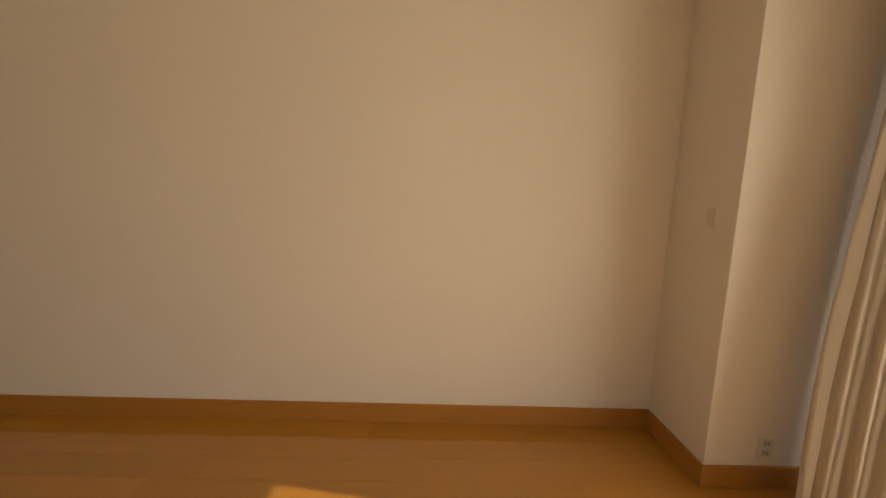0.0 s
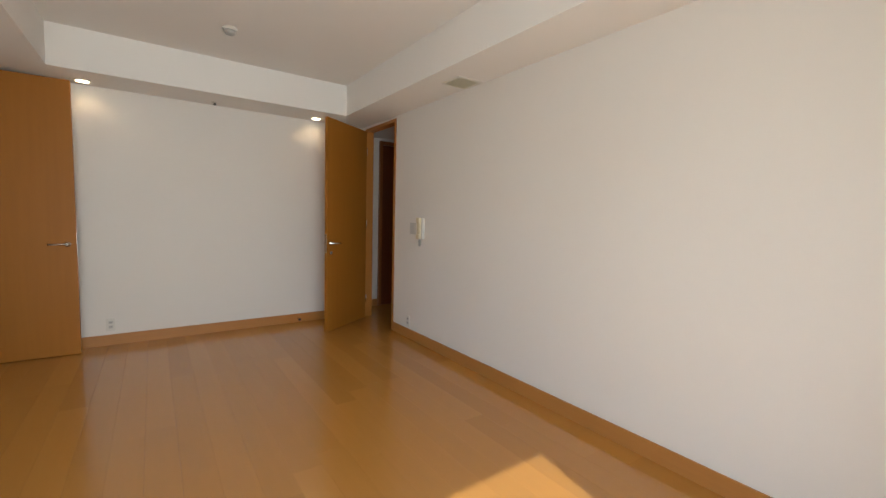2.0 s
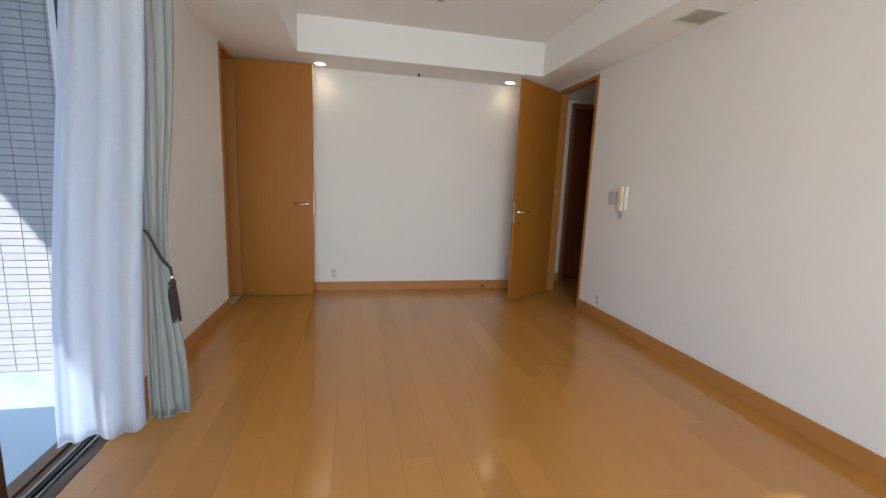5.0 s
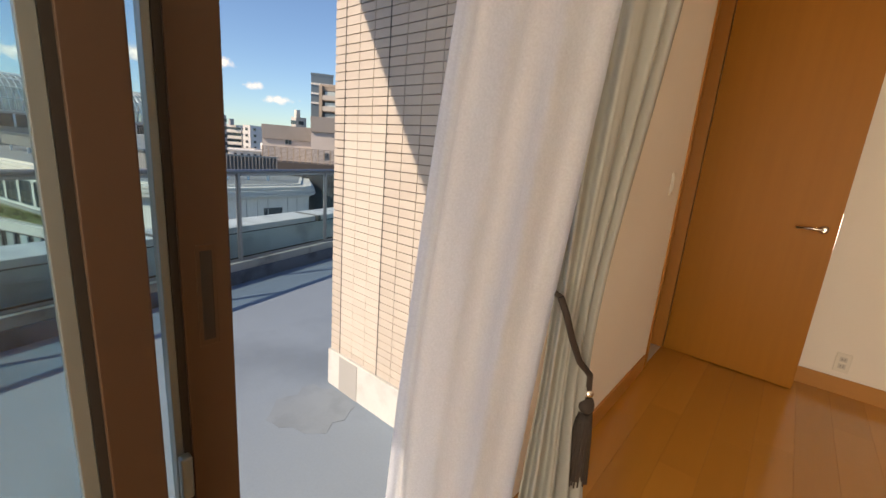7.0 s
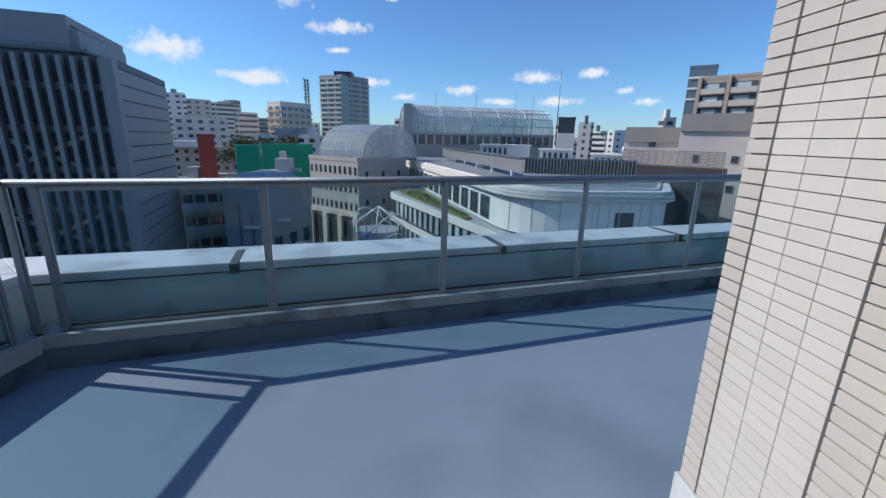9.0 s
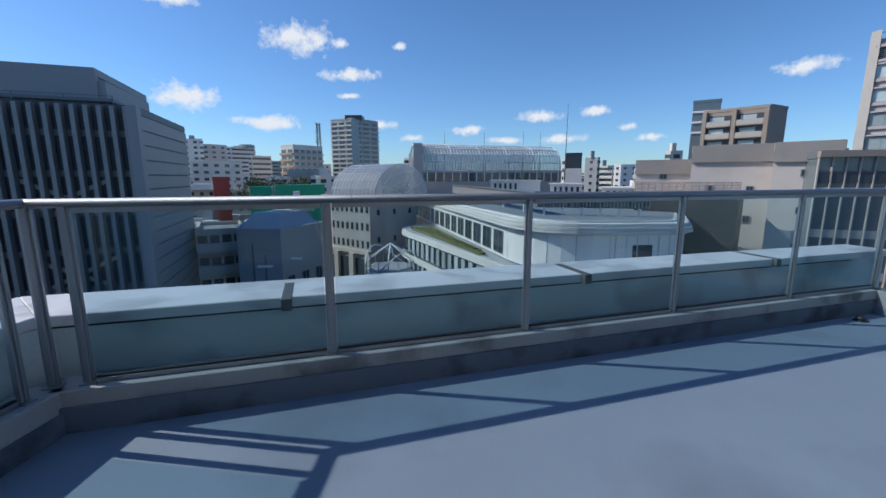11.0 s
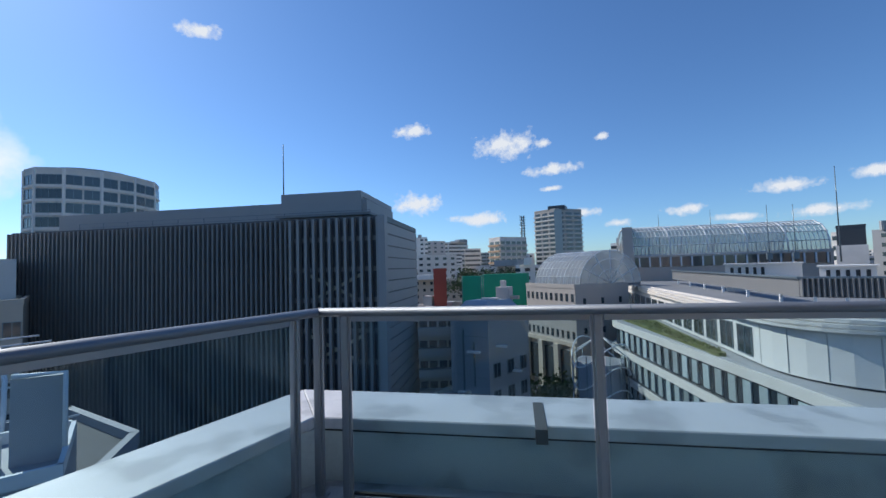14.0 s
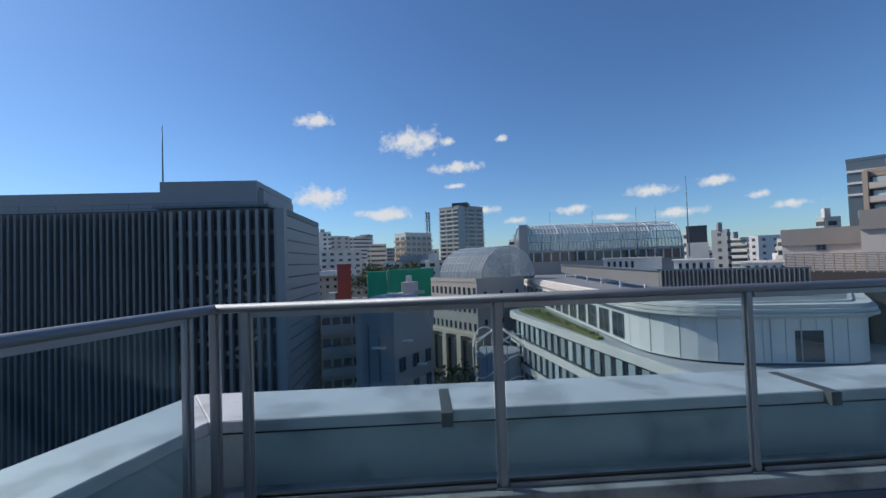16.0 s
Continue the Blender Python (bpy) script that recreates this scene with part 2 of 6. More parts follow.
def add_tube(bm, points, r, sides=8, close=True):
    """A round tube along a line of points."""
    rings = []
    pts = [Vector(p) for p in points]
    for k, p in enumerate(pts):
        d = (pts[min(k + 1, len(pts) - 1)] - pts[max(k - 1, 0)]).normalized()
        u = d.orthogonal().normalized() if k == 0 else (u0 - d * d.dot(u0)).normalized()
        u0, w = u, d.cross(u)
        rr = r[k] if isinstance(r, (list, tuple)) else r
        rings.append([bm.verts.new(p + (u * math.cos(2 * math.pi * j / sides) + w * math.sin(2 * math.pi * j / sides)) * rr) for j in range(sides)])
    for a, b in zip(rings, rings[1:]):
        for j in range(sides):
            f = bm.faces.new((a[j], a[(j + 1) % sides], b[(j + 1) % sides], b[j]))
            f.smooth = True
    if close:
        bm.faces.new(rings[0][::-1])
        bm.faces.new(rings[-1])
    return bm


def add_lathe(bm, profile, m=Matrix(), sides=16):
    """A turned body: rows of (radius, height)."""
    rings = [[bm.verts.new(m @ Vector((r * math.cos(2 * math.pi * j / sides), r * math.sin(2 * math.pi * j / sides), z))) for j in range(sides)] for r, z in profile]
    for a, b in zip(rings, rings[1:]):
        for j in range(sides):
            f = bm.faces.new((a[j], a[(j + 1) % sides], b[(j + 1) % sides], b[j]))
            f.smooth = True
    bm.faces.new(rings[0][::-1])
    bm.faces.new(rings[-1])
    return bm


def mesh_of(name, bm, material):
    bmesh.ops.recalc_face_normals(bm, faces=bm.faces)
    me = bpy.data.meshes.new(name)
    bm.to_mesh(me)
    bm.free()
    me.materials.append(material)
    return me


def part(name, bm, material, parent=None, label=""):
    me = bm if isinstance(bm, bpy.types.Mesh) else mesh_of(name, bm, material)
    ob = new(name, me)
    if parent:
        ob.parent = parent
    if label:
        ob["label"] = label
    return ob


def box(name, lo, hi, material, parent=None, label="", bevel=0.0, m=None):
    return part(name, add_box(bmesh.new(), lo, hi, bevel, m), material, parent, label)


def structure(name, bm, material, label=""):
    return tagged(part(name, bm, material), label, kind="structure")


def thing(name, label, category, group="", place=None):
    ob = tagged(new(name), label, category, group)
    if place is not None:
        ob.matrix_world = place
    return ob


def slab(name, lo, hi, material, label=""):
    return structure(name, add_box(bmesh.new(), lo, hi), material, label)


# ---- the living room: x 0 to 3.53, y -0.5 to 5.7 ----
SOFFIT, TRAY = 2.414, 2.743
XE, YN, YS = 3.522, 5.72, -0.50
base = slab("floor", (0.0, YS, -0.16), (XE, YN, -0.012), CONCRETE, "subfloor under glossy maple boards")
bm = bmesh.new()
add_box(bm, (XE, 0.387, 0), (XE + 0.14, 4.86, SOFFIT))
add_box(bm, (XE, 5.62, 0), (XE + 0.085, YN, SOFFIT))
add_box(bm, (XE, 4.86, 2.38), (XE + 0.14, 5.62, SOFFIT))
structure("wall_east", bm, WALLPAPER, "off-white papered wall with an open doorway")
slab("wall_north", (-0.16, YN, 0), (XE + 0.085, YN + 0.14, SOFFIT), WALLPAPER, "off-white papered end wall")
bm = bmesh.new()
add_box(bm, (-0.2, 3.32, -0.13), (0, 5.10, SOFFIT))
add_box(bm, (-0.2, 5.10, 2.40), (0, 5.58, SOFFIT))
add_box(bm, (-0.2, 5.58, -0.13), (0, YN, SOFFIT))
add_box(bm, (-0.2, YS - 0.14, -0.13), (0, 1.45, SOFFIT))
add_box(bm, (-0.2, 1.45, 2.16), (0, 3.32, SOFFIT))
structure("wall_west", bm, WALLPAPER, "off-white papered wall with terrace window and door")
slab("pier_south", (3.07, YS - 0.14, 0), (XE + 0.14, 0.387, SOFFIT), WALLPAPER, "papered corner pier beside the south window")
bm = bmesh.new()
add_box(bm, (0, YS - 0.14, 2.30), (3.07, YS, SOFFIT))
add_box(bm, (0, YS - 0.14, 0), (0.12, YS, 2.30))
add_box(bm, (2.86, YS - 0.14, 0), (3.07, YS, 2.30))
structure("wall_south", bm, WALLPAPER, "papered wall over the south window")
bm = bmesh.new()
add_box(bm, (-0.2, YS - 0.14, SOFFIT), (0.64, YN + 0.14, TRAY))
add_box(bm, (3.095, YS - 0.14, SOFFIT), (XE + 0.14, YN + 0.14, TRAY))
add_box(bm, (0.64, 5.217, SOFFIT), (3.095, YN + 0.14, TRAY))
add_box(bm, (0.64, YS - 0.14, SOFFIT), (3.095, 0.35, TRAY))
add_box(bm, (-0.2, YS - 0.14, TRAY), (XE + 0.14, YN + 0.14, TRAY + 0.12))
structure("ceiling", bm, CEILING, "white tray ceiling with a dropped border")

# skirting boards
bm = bmesh.new()
for lo, hi in (((XE - 0.012, 0.399, 0), (XE, 4.83, 0.103)), ((0.012, YN - 0.012, 0), (XE, YN, 0.103)), ((0, 3.34, 0), (0.012, 5.06, 0.103)),
               ((3.058, 0.387, 0), (XE, 0.399, 0.103)), ((3.058, YS, 0), (3.07, 0.387, 0.103)), ((XE - 0.012, 5.64, 0), (XE, YN - 0.012, 0.103))):
    add_box(bm, lo, hi, 0.002)
structure("baseboard", bm, SKIRT, "honey-coloured wooden skirting board")

# floor boards
board_mesh = {}
rng = random.Random(4)
COLS, WIDE = 23, XE / 23
for c in range(COLS):
    y = YS - rng.uniform(0.1, 1.7)
    while y < YN:
        y1 = y + 1.82
        a, b = max(y, YS), min(y1, YN)
        if b - a > 0.05:
            key = round(b - a, 3)
            if key not in board_mesh:
                board_mesh[key] = mesh_of("floor_board", add_box(bmesh.new(), (0.0002, 0.0002, -0.012), (WIDE - 0.0002, b - a - 0.0002, 0), 0.0004), PLANK)
            ob = part("floor_board", board_mesh[key], PLANK, base)
            ob.location = (c * WIDE, a, 0)
        y = y1


# ---- doors ----
def lever(parent, side, keyed):
    """A lever handle with its rose on one face of a leaf."""
    bm = bmesh.new()
    add_lathe(bm, ((0.024, 0), (0.024, 0.006), (0.012, 0.010), (0.010, 0.045)), pose(0, 0, 0, 90 * side, 0, 0), 14)
    add_tube(bm, ((0, -0.045 * side, 0), (-0.03, -0.052 * side, 0.001), (-0.12, -0.050 * side, 0)), 0.0085, 8)
    h = part("handle", bm, CHROME, parent, "brushed metal lever handle")
    if keyed:
        k = part("lock", add_lathe(bmesh.new(), ((0.021, 0), (0.021, 0.008), (0.014, 0.012)), pose(0, 0, 0, 90 * side, 0, 0), 14), CHROME, parent, "round metal lock escutcheon")
        return [h, k]
    return [h]


def door_leaf(name, label, width, height, hinge, swing, keyed, handle_z, mirror=1):
    d = thing(name, label, "door", "room doors", pose(*hinge, 0, 0, swing))
    part("leaf", add_box(bmesh.new(), (0, -0.018, 0.006), (width, 0.018, height), 0.002), DOORWOOD, d)
    for side in (1, -1):
        for k, h in enumerate(lever(d, side, keyed)):
            h.location = (width - 0.06, -0.018 * side, handle_z - 0.105 * k)
    part("latch_plate", add_box(bmesh.new(), (width - 0.0005, -0.011, handle_z - 0.1), (width + 0.0025, 0.011, handle_z + 0.1)), CHROME, d)
    for z in (0.25, 1.2, 2.1):
        part("hinge", add_tube(bmesh.new(), ((-0.006, 0.02, z - 0.05), (-0.006, 0.02, z + 0.05)), 0.007, 8), CHROME, d)
    return d


door_leaf("wooden_door", "amber wooden flush door open against the end wall", 0.725, 2.392, (0.016, 5.565, 0), -1.5, False, 0.99)
door_leaf("wooden_door", "amber wooden flush door half open into the room", 0.80, 2.345, (3.485, 5.555, 0), 180 + 34.5, True, 0.99)


def casing(name, x0, x1, ya, yb, top, w=0.035, label="honey-coloured wooden door lining"):
    bm = bmesh.new()
    add_box(bm, (x0, ya, 0), (x1, ya + w, top), 0.002)
    add_box(bm, (x0, yb - w, 0), (x1, yb, top), 0.002)
    add_box(bm, (x0, ya + w, top - w), (x1, yb - w, top), 0.002)
    return structure(name, bm, CASING, label)


casing("door_1", -0.205, 0.010, 5.10, 5.58, 2.40)
casing("door_2", XE - 0.010, XE + 0.088, 4.83, 5.62, 2.385)

# hall behind the east door, closet behind the west door
bm = bmesh.new()
add_box(bm, (XE + 0.085, 6.10, 0), (3.94, 6.24, 2.4))
add_box(bm, (4.80, 4.0, 0), (4.94, 6.24, 2.4))
add_box(bm, (XE + 0.14, 3.9, 0), (4.94, 4.0, 2.4))
add_box(bm, (3.94, 6.10, 2.36), (4.80, 6.24, 2.45))
add_box(bm, (3.6, 6.25, -0.1), (4.94, 6.35, 2.45))
add_box(bm, (XE + 0.085, YN + 0.14, 0), (XE + 0.12, 6.10, 2.4))
structure("wall_hall", bm, WALLPAPER, "off-white papered hall walls")
slab("ceiling_hall", (XE + 0.14, 3.9, 2.4), (4.94, 6.3, 2.5), CEILING, "white hall ceiling")
slab("floor_hall", (XE, 3.9, -0.1), (4.94, 6.5, -0.002), PLANK, "wooden hall floor")
casing_h = bmesh.new()
for lo, hi in (((3.94, 6.06, 0), (3.985, 6.20, 2.36)), ((4.75, 6.06, 0), (4.80, 6.20, 2.36)), ((3.985, 6.06, 2.31), (4.75, 6.20, 2.36))):
    add_box(casing_h, lo, hi, 0.003)
structure("door_3", casing_h, mat("brown_door_lining", (0.24, 0.085, 0.02), 0.4, vary=0.1, scale=4, grain=50, stretch=(8, 8, 0.5)), "dark wooden door lining in the hall")
d = thing("hall_door", "closed dark brown wooden door in the hall", "door", place=pose(3.985, 6.13, 0))
part("leaf", add_box(bmesh.new(), (0, -0.018, 0.001), (0.765, 0.018, 2.31), 0.002), DARKWOOD, d)
for h in lever(d, 1, False):
    h.location = (0.70, -0.018, 0.98)
slab("baseboard_hall", (XE + 0.12, 6.088, 0), (3.94, 6.10, 0.1), SKIRT, "wooden hall skirting board")
bm = bmesh.new()
add_box(bm, (-1.1, 4.9, -0.1), (-0.2, 5.75, 0))
add_box(bm, (-1.2, 4.9, 0), (-1.1, 5.75, 2.5))
add_box(bm, (-1.1, 5.75, 0), (-0.2, 5.85, 2.5))
add_box(bm, (-1.1, 4.8, 0), (-0.2, 4.9, 2.5))
add_box(bm, (-1.2, 4.8, 2.5), (-0.2, 5.85, 2.6))
add_box(bm, (-0.2, 5.10, -0.1), (0, 5.58, -0.002))
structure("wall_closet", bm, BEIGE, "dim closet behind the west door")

# ---- small fittings of the room ----
def wall_plate(name, label, category, centre, yaw, w, h, kind):
    """A plate on a wall; its face looks along -y before it is turned."""
    p = thing(name, label, category, place=pose(*centre, 0, 0, yaw))
    part("plate", add_box(bmesh.new(), (-w / 2, -0.009, -h / 2), (w / 2, 0, h / 2), 0.003), PLASTIC, p)
    if kind == "outlet":
        for dz in (0.022, -0.022):
            s = part("socket", add_box(bmesh.new(), (-0.017, -0.0105, dz - 0.015), (0.017, -0.008, dz + 0.015), 0.001), SOCKET, p)
            for dx in (-0.006, 0.006):
                part("slot", add_box(bmesh.new(), (dx - 0.0012, -0.0115, dz - 0.006), (dx + 0.0012, -0.0104, dz + 0.006)), DARKPL, s)
    else:
        part("rocker", add_box(bmesh.new(), (-w * 0.3, -0.0135, -h * 0.33), (w * 0.3, -0.008, h * 0.33), 0.002), PLASTIC, p)
    return p


wall_plate("wall_outlet", "white plastic double socket above the skirting", "outlet", (0.94, YN, 0.20), 0, 0.07, 0.12, "outlet")
wall_plate("wall_outlet", "white plastic double socket beside the door", "outlet", (XE, 4.495, 0.185), -90, 0.07, 0.12, "outlet")
wall_plate("wall_outlet", "small white plastic socket on the corner pier", "outlet", (3.07, 0.13, 0.19), -90, 0.07, 0.10, "outlet")
wall_plate("light_switch", "slim white light switch beside the closet door", "switch", (0.0, 4.89, 1.18), 90, 0.07, 0.12, "switch")
wall_plate("light_switch", "small white switch on the corner pier", "switch", (3.224, 0.387, 1.15), 180, 0.05, 0.085, "switch")
ctl = wall_plate("wall_control", "grey wall control panel beside the intercom", "control", (XE, 4.425, 1.185), -90, 0.115, 0.12, "switch")

for piece in ctl.children:
    piece.data.materials[0] = SOCKET
ic = thing("intercom_phone", "cream plastic intercom handset hung on the wall", "intercom", place=pose(XE, 4.25, 1.19, 0, 0, -90))
part("base", add_box(bmesh.new(), (-0.045, -0.032, -0.105), (0.045, 0, 0.105), 0.006), PLASTIC, ic)
bm = add_box(bmesh.new(), (-0.028, -0.052, -0.10), (0.028, -0.034, 0.10), 0.006)
add_box(bm, (-0.03, -0.062, 0.055), (0.03, -0.03, 0.108), 0.008)
add_box(bm, (-0.03, -0.062, -0.108), (0.03, -0.03, -0.055), 0.008)
part("handset", bm, CREAM, ic, "cream plastic handset")
part("cord", add_tube(bmesh.new(), [(0.012 * math.cos(k * 1.6), -0.03 - 0.012 * math.sin(k * 1.6), -0.10 - 0.0016 * k) for k in range(50)], 0.0035, 5), GREYPL, ic, "coiled grey cord")

def downlight(x, y):
    d = thing("downlight", "round recessed downlight glowing warm in the ceiling", "ceiling light", "ceiling downlights", pose(x, y, SOFFIT))
    part("trim", add_lathe(bmesh.new(), ((0.062, 0.0), (0.062, -0.006), (0.052, -0.008), (0.05, -0.002))), PLASTIC, d)
    part("lens", add_lathe(bmesh.new(), ((0.049, -0.0025), (0.045, -0.0085), (0.02, -0.0105))), LAMPGLOW, d, "glowing warm lens")
    lamp = new("downlight_lamp", bpy.data.lights.new("downlight_lamp", "SPOT"))
    lamp.data.energy, lamp.data.color, lamp.data.spot_size, lamp.data.shadow_soft_size = 0.9, (1.0, 0.62, 0.30), radians(130), 0.04
    lamp.location = (x, y, SOFFIT - 0.03)


downlight(0.82, 5.56)
downlight(2.87, 5.575)
sp = thing("sprinkler_head", "small metal sprinkler head in the dropped ceiling", "sprinkler", place=pose(1.835, 5.58, SOFFIT))
part("rose", add_lathe(bmesh.new(), ((0.03, 0), (0.028, -0.004), (0.012, -0.006))), PLASTIC, sp)
part("head", add_lathe(bmesh.new(), ((0.010, -0.004), (0.010, -0.022), (0.018, -0.024), (0.018, -0.027))), DARKPL, sp)
sm = thing("smoke_detector", "white round smoke detector on the tray ceiling", "smoke detector", place=pose(1.82, 4.44, TRAY))
part("base", add_lathe(bmesh.new(), ((0.055, 0), (0.055, -0.015), (0.05, -0.02))), PLASTIC, sm)
part("chamber", add_lathe(bmesh.new(), ((0.042, -0.018), (0.04, -0.04), (0.03, -0.05), (0.012, -0.053))), GREYPL, sm)
vent = thing("ceiling_vent", "square white ceiling vent with slats", "vent", place=pose(3.385, 3.485, SOFFIT))
bm = bmesh.new()
for lo, hi in (((-0.12, -0.12, -0.008), (0.12, -0.10, 0)), ((-0.12, 0.10, -0.008), (0.12, 0.12, 0)), ((-0.12, -0.10, -0.008), (-0.10, 0.10, 0)), ((0.10, -0.10, -0.008), (0.12, 0.10, 0))):
    add_box(bm, lo, hi, 0.002)
part("rim", bm, PLASTIC, vent)
part("backing", add_box(bmesh.new(), (-0.10, -0.10, -0.002), (0.10, 0.10, -0.0005)), GREYPL, vent)
for k in range(9):
    part("slat", add_box(bmesh.new(), (-0.10, -0.006, -0.001), (0.10, 0.006, 0.001), 0, pose(0, -0.088 + k * 0.022, -0.006, 30, 0, 0)), CREAM, vent)
ds = thing("door_stop", "small dark metal door stop on the skirting", "door stop", place=pose(2.70, YN - 0.012, 0.045))
part("stem", add_tube(bmesh.new(), ((0, 0, 0), (0, -0.05, 0)), 0.008, 8), CHROME, ds)
part("buffer", add_lathe(bmesh.new(), ((0.014, 0.048), (0.016, 0.052), (0.016, 0.066), (0.012, 0.07)), pose(0, 0, 0, 90, 0, 0), 10), DARKPL, ds)

# ---- terrace window in the west wall: opening y 1.45 to 3.32 ----
bm = bmesh.new()
for lo, hi in (((-0.15, 1.45, -0.02), (-0.005, 1.49, 2.16)), ((-0.15, 3.28, -0.02), (-0.005, 3.32, 2.16)), ((-0.15, 1.49, 2.11), (-0.005, 3.28, 2.16)),
               ((-0.20, 1.45, -0.13), (0.035, 3.32, -0.013)), ((-0.012, 1.49, -0.013), (0.035, 3.28, 0.003)), ((-0.0555, 1.49, -0.013), (-0.0505, 3.28, 0.006)), ((-0.16, 1.49, -0.013), (-0.125, 3.28, 0.0))):
    add_box(bm, lo, hi, 0.0015)
structure("window_1", bm, BRONZE, "dark bronze window surround with floor track")
track = thing("window_track", "grey aluminium sliding track in the sill", "track")
for x in (-0.030, -0.076):
    part("runner", add_box(bmesh.new(), (x - 0.004, 1.49, -0.013), (x + 0.004, 3.28, 0.004), 0.001), GREYALU, track)


def sliding_panel(x, y0, y1, stile, label, bead=0.018):
    p = thing("sliding_panel", label, "sliding door", "terrace sliding panels", pose(x, 0, 0.006))
    hgt = 2.10
    for a, b in ((y0, y0 + 0.07), (y1 - stile, y1)):
        part("stile", add_box(bmesh.new(), (-0.018, a, 0), (0.018, b, hgt), 0.002), BRONZE, p)
    for z0, z1 in ((0, 0.09), (hgt - 0.07, hgt)):
        part("rail", add_box(bmesh.new(), (-0.017, y0 + 0.07, z0), (0.017, y1 - stile, z1), 0.002), BRONZE, p)
    g = part("pane", add_box(bmesh.new(), (-0.003, y0 + 0.062, 0.082), (0.003, y1 - stile + 0.008, hgt - 0.062)), GLASS, p)
    g.visible_shadow = False
    bm = bmesh.new()
    for a, b in ((y0 + 0.07, y0 + 0.078), (y1 - stile - 0.010, y1 - stile)):
        add_box(bm, (-0.014, a, 0.09), (0.014, b, hgt - 0.07))
    part("gasket", bm, GASKET, p)
    bm = bmesh.new()
    add_box(bm, (-0.012, y1 - stile - 0.010 - bead, 0.09), (0.012, y1 - stile - 0.010, hgt - 0.07), 0.001)
    part("bead", bm, GREYALU, p)
    return p


sliding_panel(-0.030, 1.50, 2.491, 0.055, "bronze-framed glass panel slid open on the inner track", 0.015)
outer = sliding_panel(-0.076, 1.56, 2.600, 0.064, "bronze-framed glass panel slid open on the outer track", 0.010)
hd = part("pull", add_box(bmesh.new(), (0.0165, 2.559, 0.957), (0.0200, 2.575, 1.088), 0.0016), GASKET, outer, "recessed dark pull")
part("pull_rim", add_box(bmesh.new(), (0.0165, 2.554, 0.949), (0.0192, 2.580, 1.096), 0.001), BRONZE, outer)
part("crescent_lock", add_box(bmesh.new(), (0.014, 2.516, 0.72), (0.030, 2.532, 0.79), 0.004), GREYALU, outer)

# ---- curtains ----
def curtain(name, label, top, bottom, z0, z1, folds, depth, material, tie=None, group="", seed=1):
    """A pleated cloth between two plan lines, each a list of (x, y); tie: (height, (x, y), tightness)."""
    n, rows = folds * 10, 44
    rnd = random.Random(seed)
    phase = [rnd.uniform(-0.5, 0.5) for _ in range(folds + 2)]

    def on(line, s):
        seg = s * (len(line) - 1)
        k = min(int(seg), len(line) - 2)
        a, b = Vector(line[k]), Vector(line[k + 1])
        return a.lerp(b, seg - k), (b - a).normalized()

    bm = bmesh.new()
    grid = []
    for r in range(rows + 1):
        v = r / rows
        z = z1 + (z0 - z1) * v
        row = []
        for c in range(n + 1):
            s = c / n
            (pt, dt), (pb, db) = on(top, s), on(bottom, s)
            e = v * v * (3 - 2 * v)
            p, d = pt.lerp(pb, e), dt.lerp(db, e)
            if d.length < 1e-4:
                d = Vector((1, 0))
            nrm = Vector((-d.y, d.x)).normalized()
            amp = depth * (0.7 + 0.5 * v)
            k = int(s * folds)
            off = math.sin(2 * math.pi * (s * folds + 0.25 * phase[k] * v)) * amp * (0.75 + 0.5 * phase[k + 1]) + 0.012 * math.sin(7 * v + 5 * s)
            if tie:
                w = math.exp(-((z - tie[0]) / (0.55 if z > tie[0] else 0.40)) ** 2) * tie[2]
                p = p.lerp(Vector(tie[1]), w)
                off *= 1 - 0.6 * w
            zz = z + (0.012 * math.sin(9 * s + 2) if r == rows else 0)
            row.append(bm.verts.new((p.x + nrm.x * off, p.y + nrm.y * off, zz)))
        grid.append(row)
    for r in range(rows):
        for c in range(n):
            f = bm.faces.new((grid[r][c], grid[r][c + 1], grid[r + 1][c + 1], grid[r + 1][c]))
            f.smooth = True
    t = thing(name, label, "curtain", group)
    cloth = part("cloth", bm, material, t)
    th = cloth.modifiers.new("thickness", "SOLIDIFY")
    th.thickness = 0.0025
    hem = [(v.co.x, v.co.y, v.co.z) for v in cloth.data.vertices[rows * (n + 1):]]
    part("hem", add_tube(bmesh.new(), hem[::2], 0.004, 5), material, t)
    return t


curtain("sheer_curtain", "white sheer curtain drawn aside over the open sill", [(0.285, 3.11), (0.15, 3.05), (0.02, 3.04)], [(0.16, 3.11), (0.01, 3.03), (-0.145, 2.995)], 0.02, 2.37, 3, 0.030, SHEER, group="terrace curtains", seed=3)
drape = curtain("drape_curtain", "grey drape gathered by a tasselled cord", [(0.17, 3.19), (0.26, 3.21), (0.32, 3.30)], [(0.16, 3.16), (0.25, 3.19), (0.30, 3.25)], 0.02, 2.37, 4, 0.022, DRAPE, tie=(0.84, (0.185, 3.22), 0.45), group="terrace curtains", seed=8)
curtain("south_curtain", "cream curtain drawn aside at the south window", [(2.66, -0.10), (2.86, 0.03), (3.03, -0.14)], [(2.66, -0.03), (2.80, 0.19), (2.98, -0.05)], 0.02, 2.37, 7, 0.035, cloth_mat("cream_curtain_cloth", (0.80, 0.75, 0.68), 0.45, 0.0), seed=5)
rail = thing("curtain_rail", "slim white curtain rail above the terrace window", "curtain rail")
part("track", add_box(bmesh.new(), (0.085, 1.40, 2.375), (0.105, 3.42, 2.414), 0.003), PLASTIC, rail)
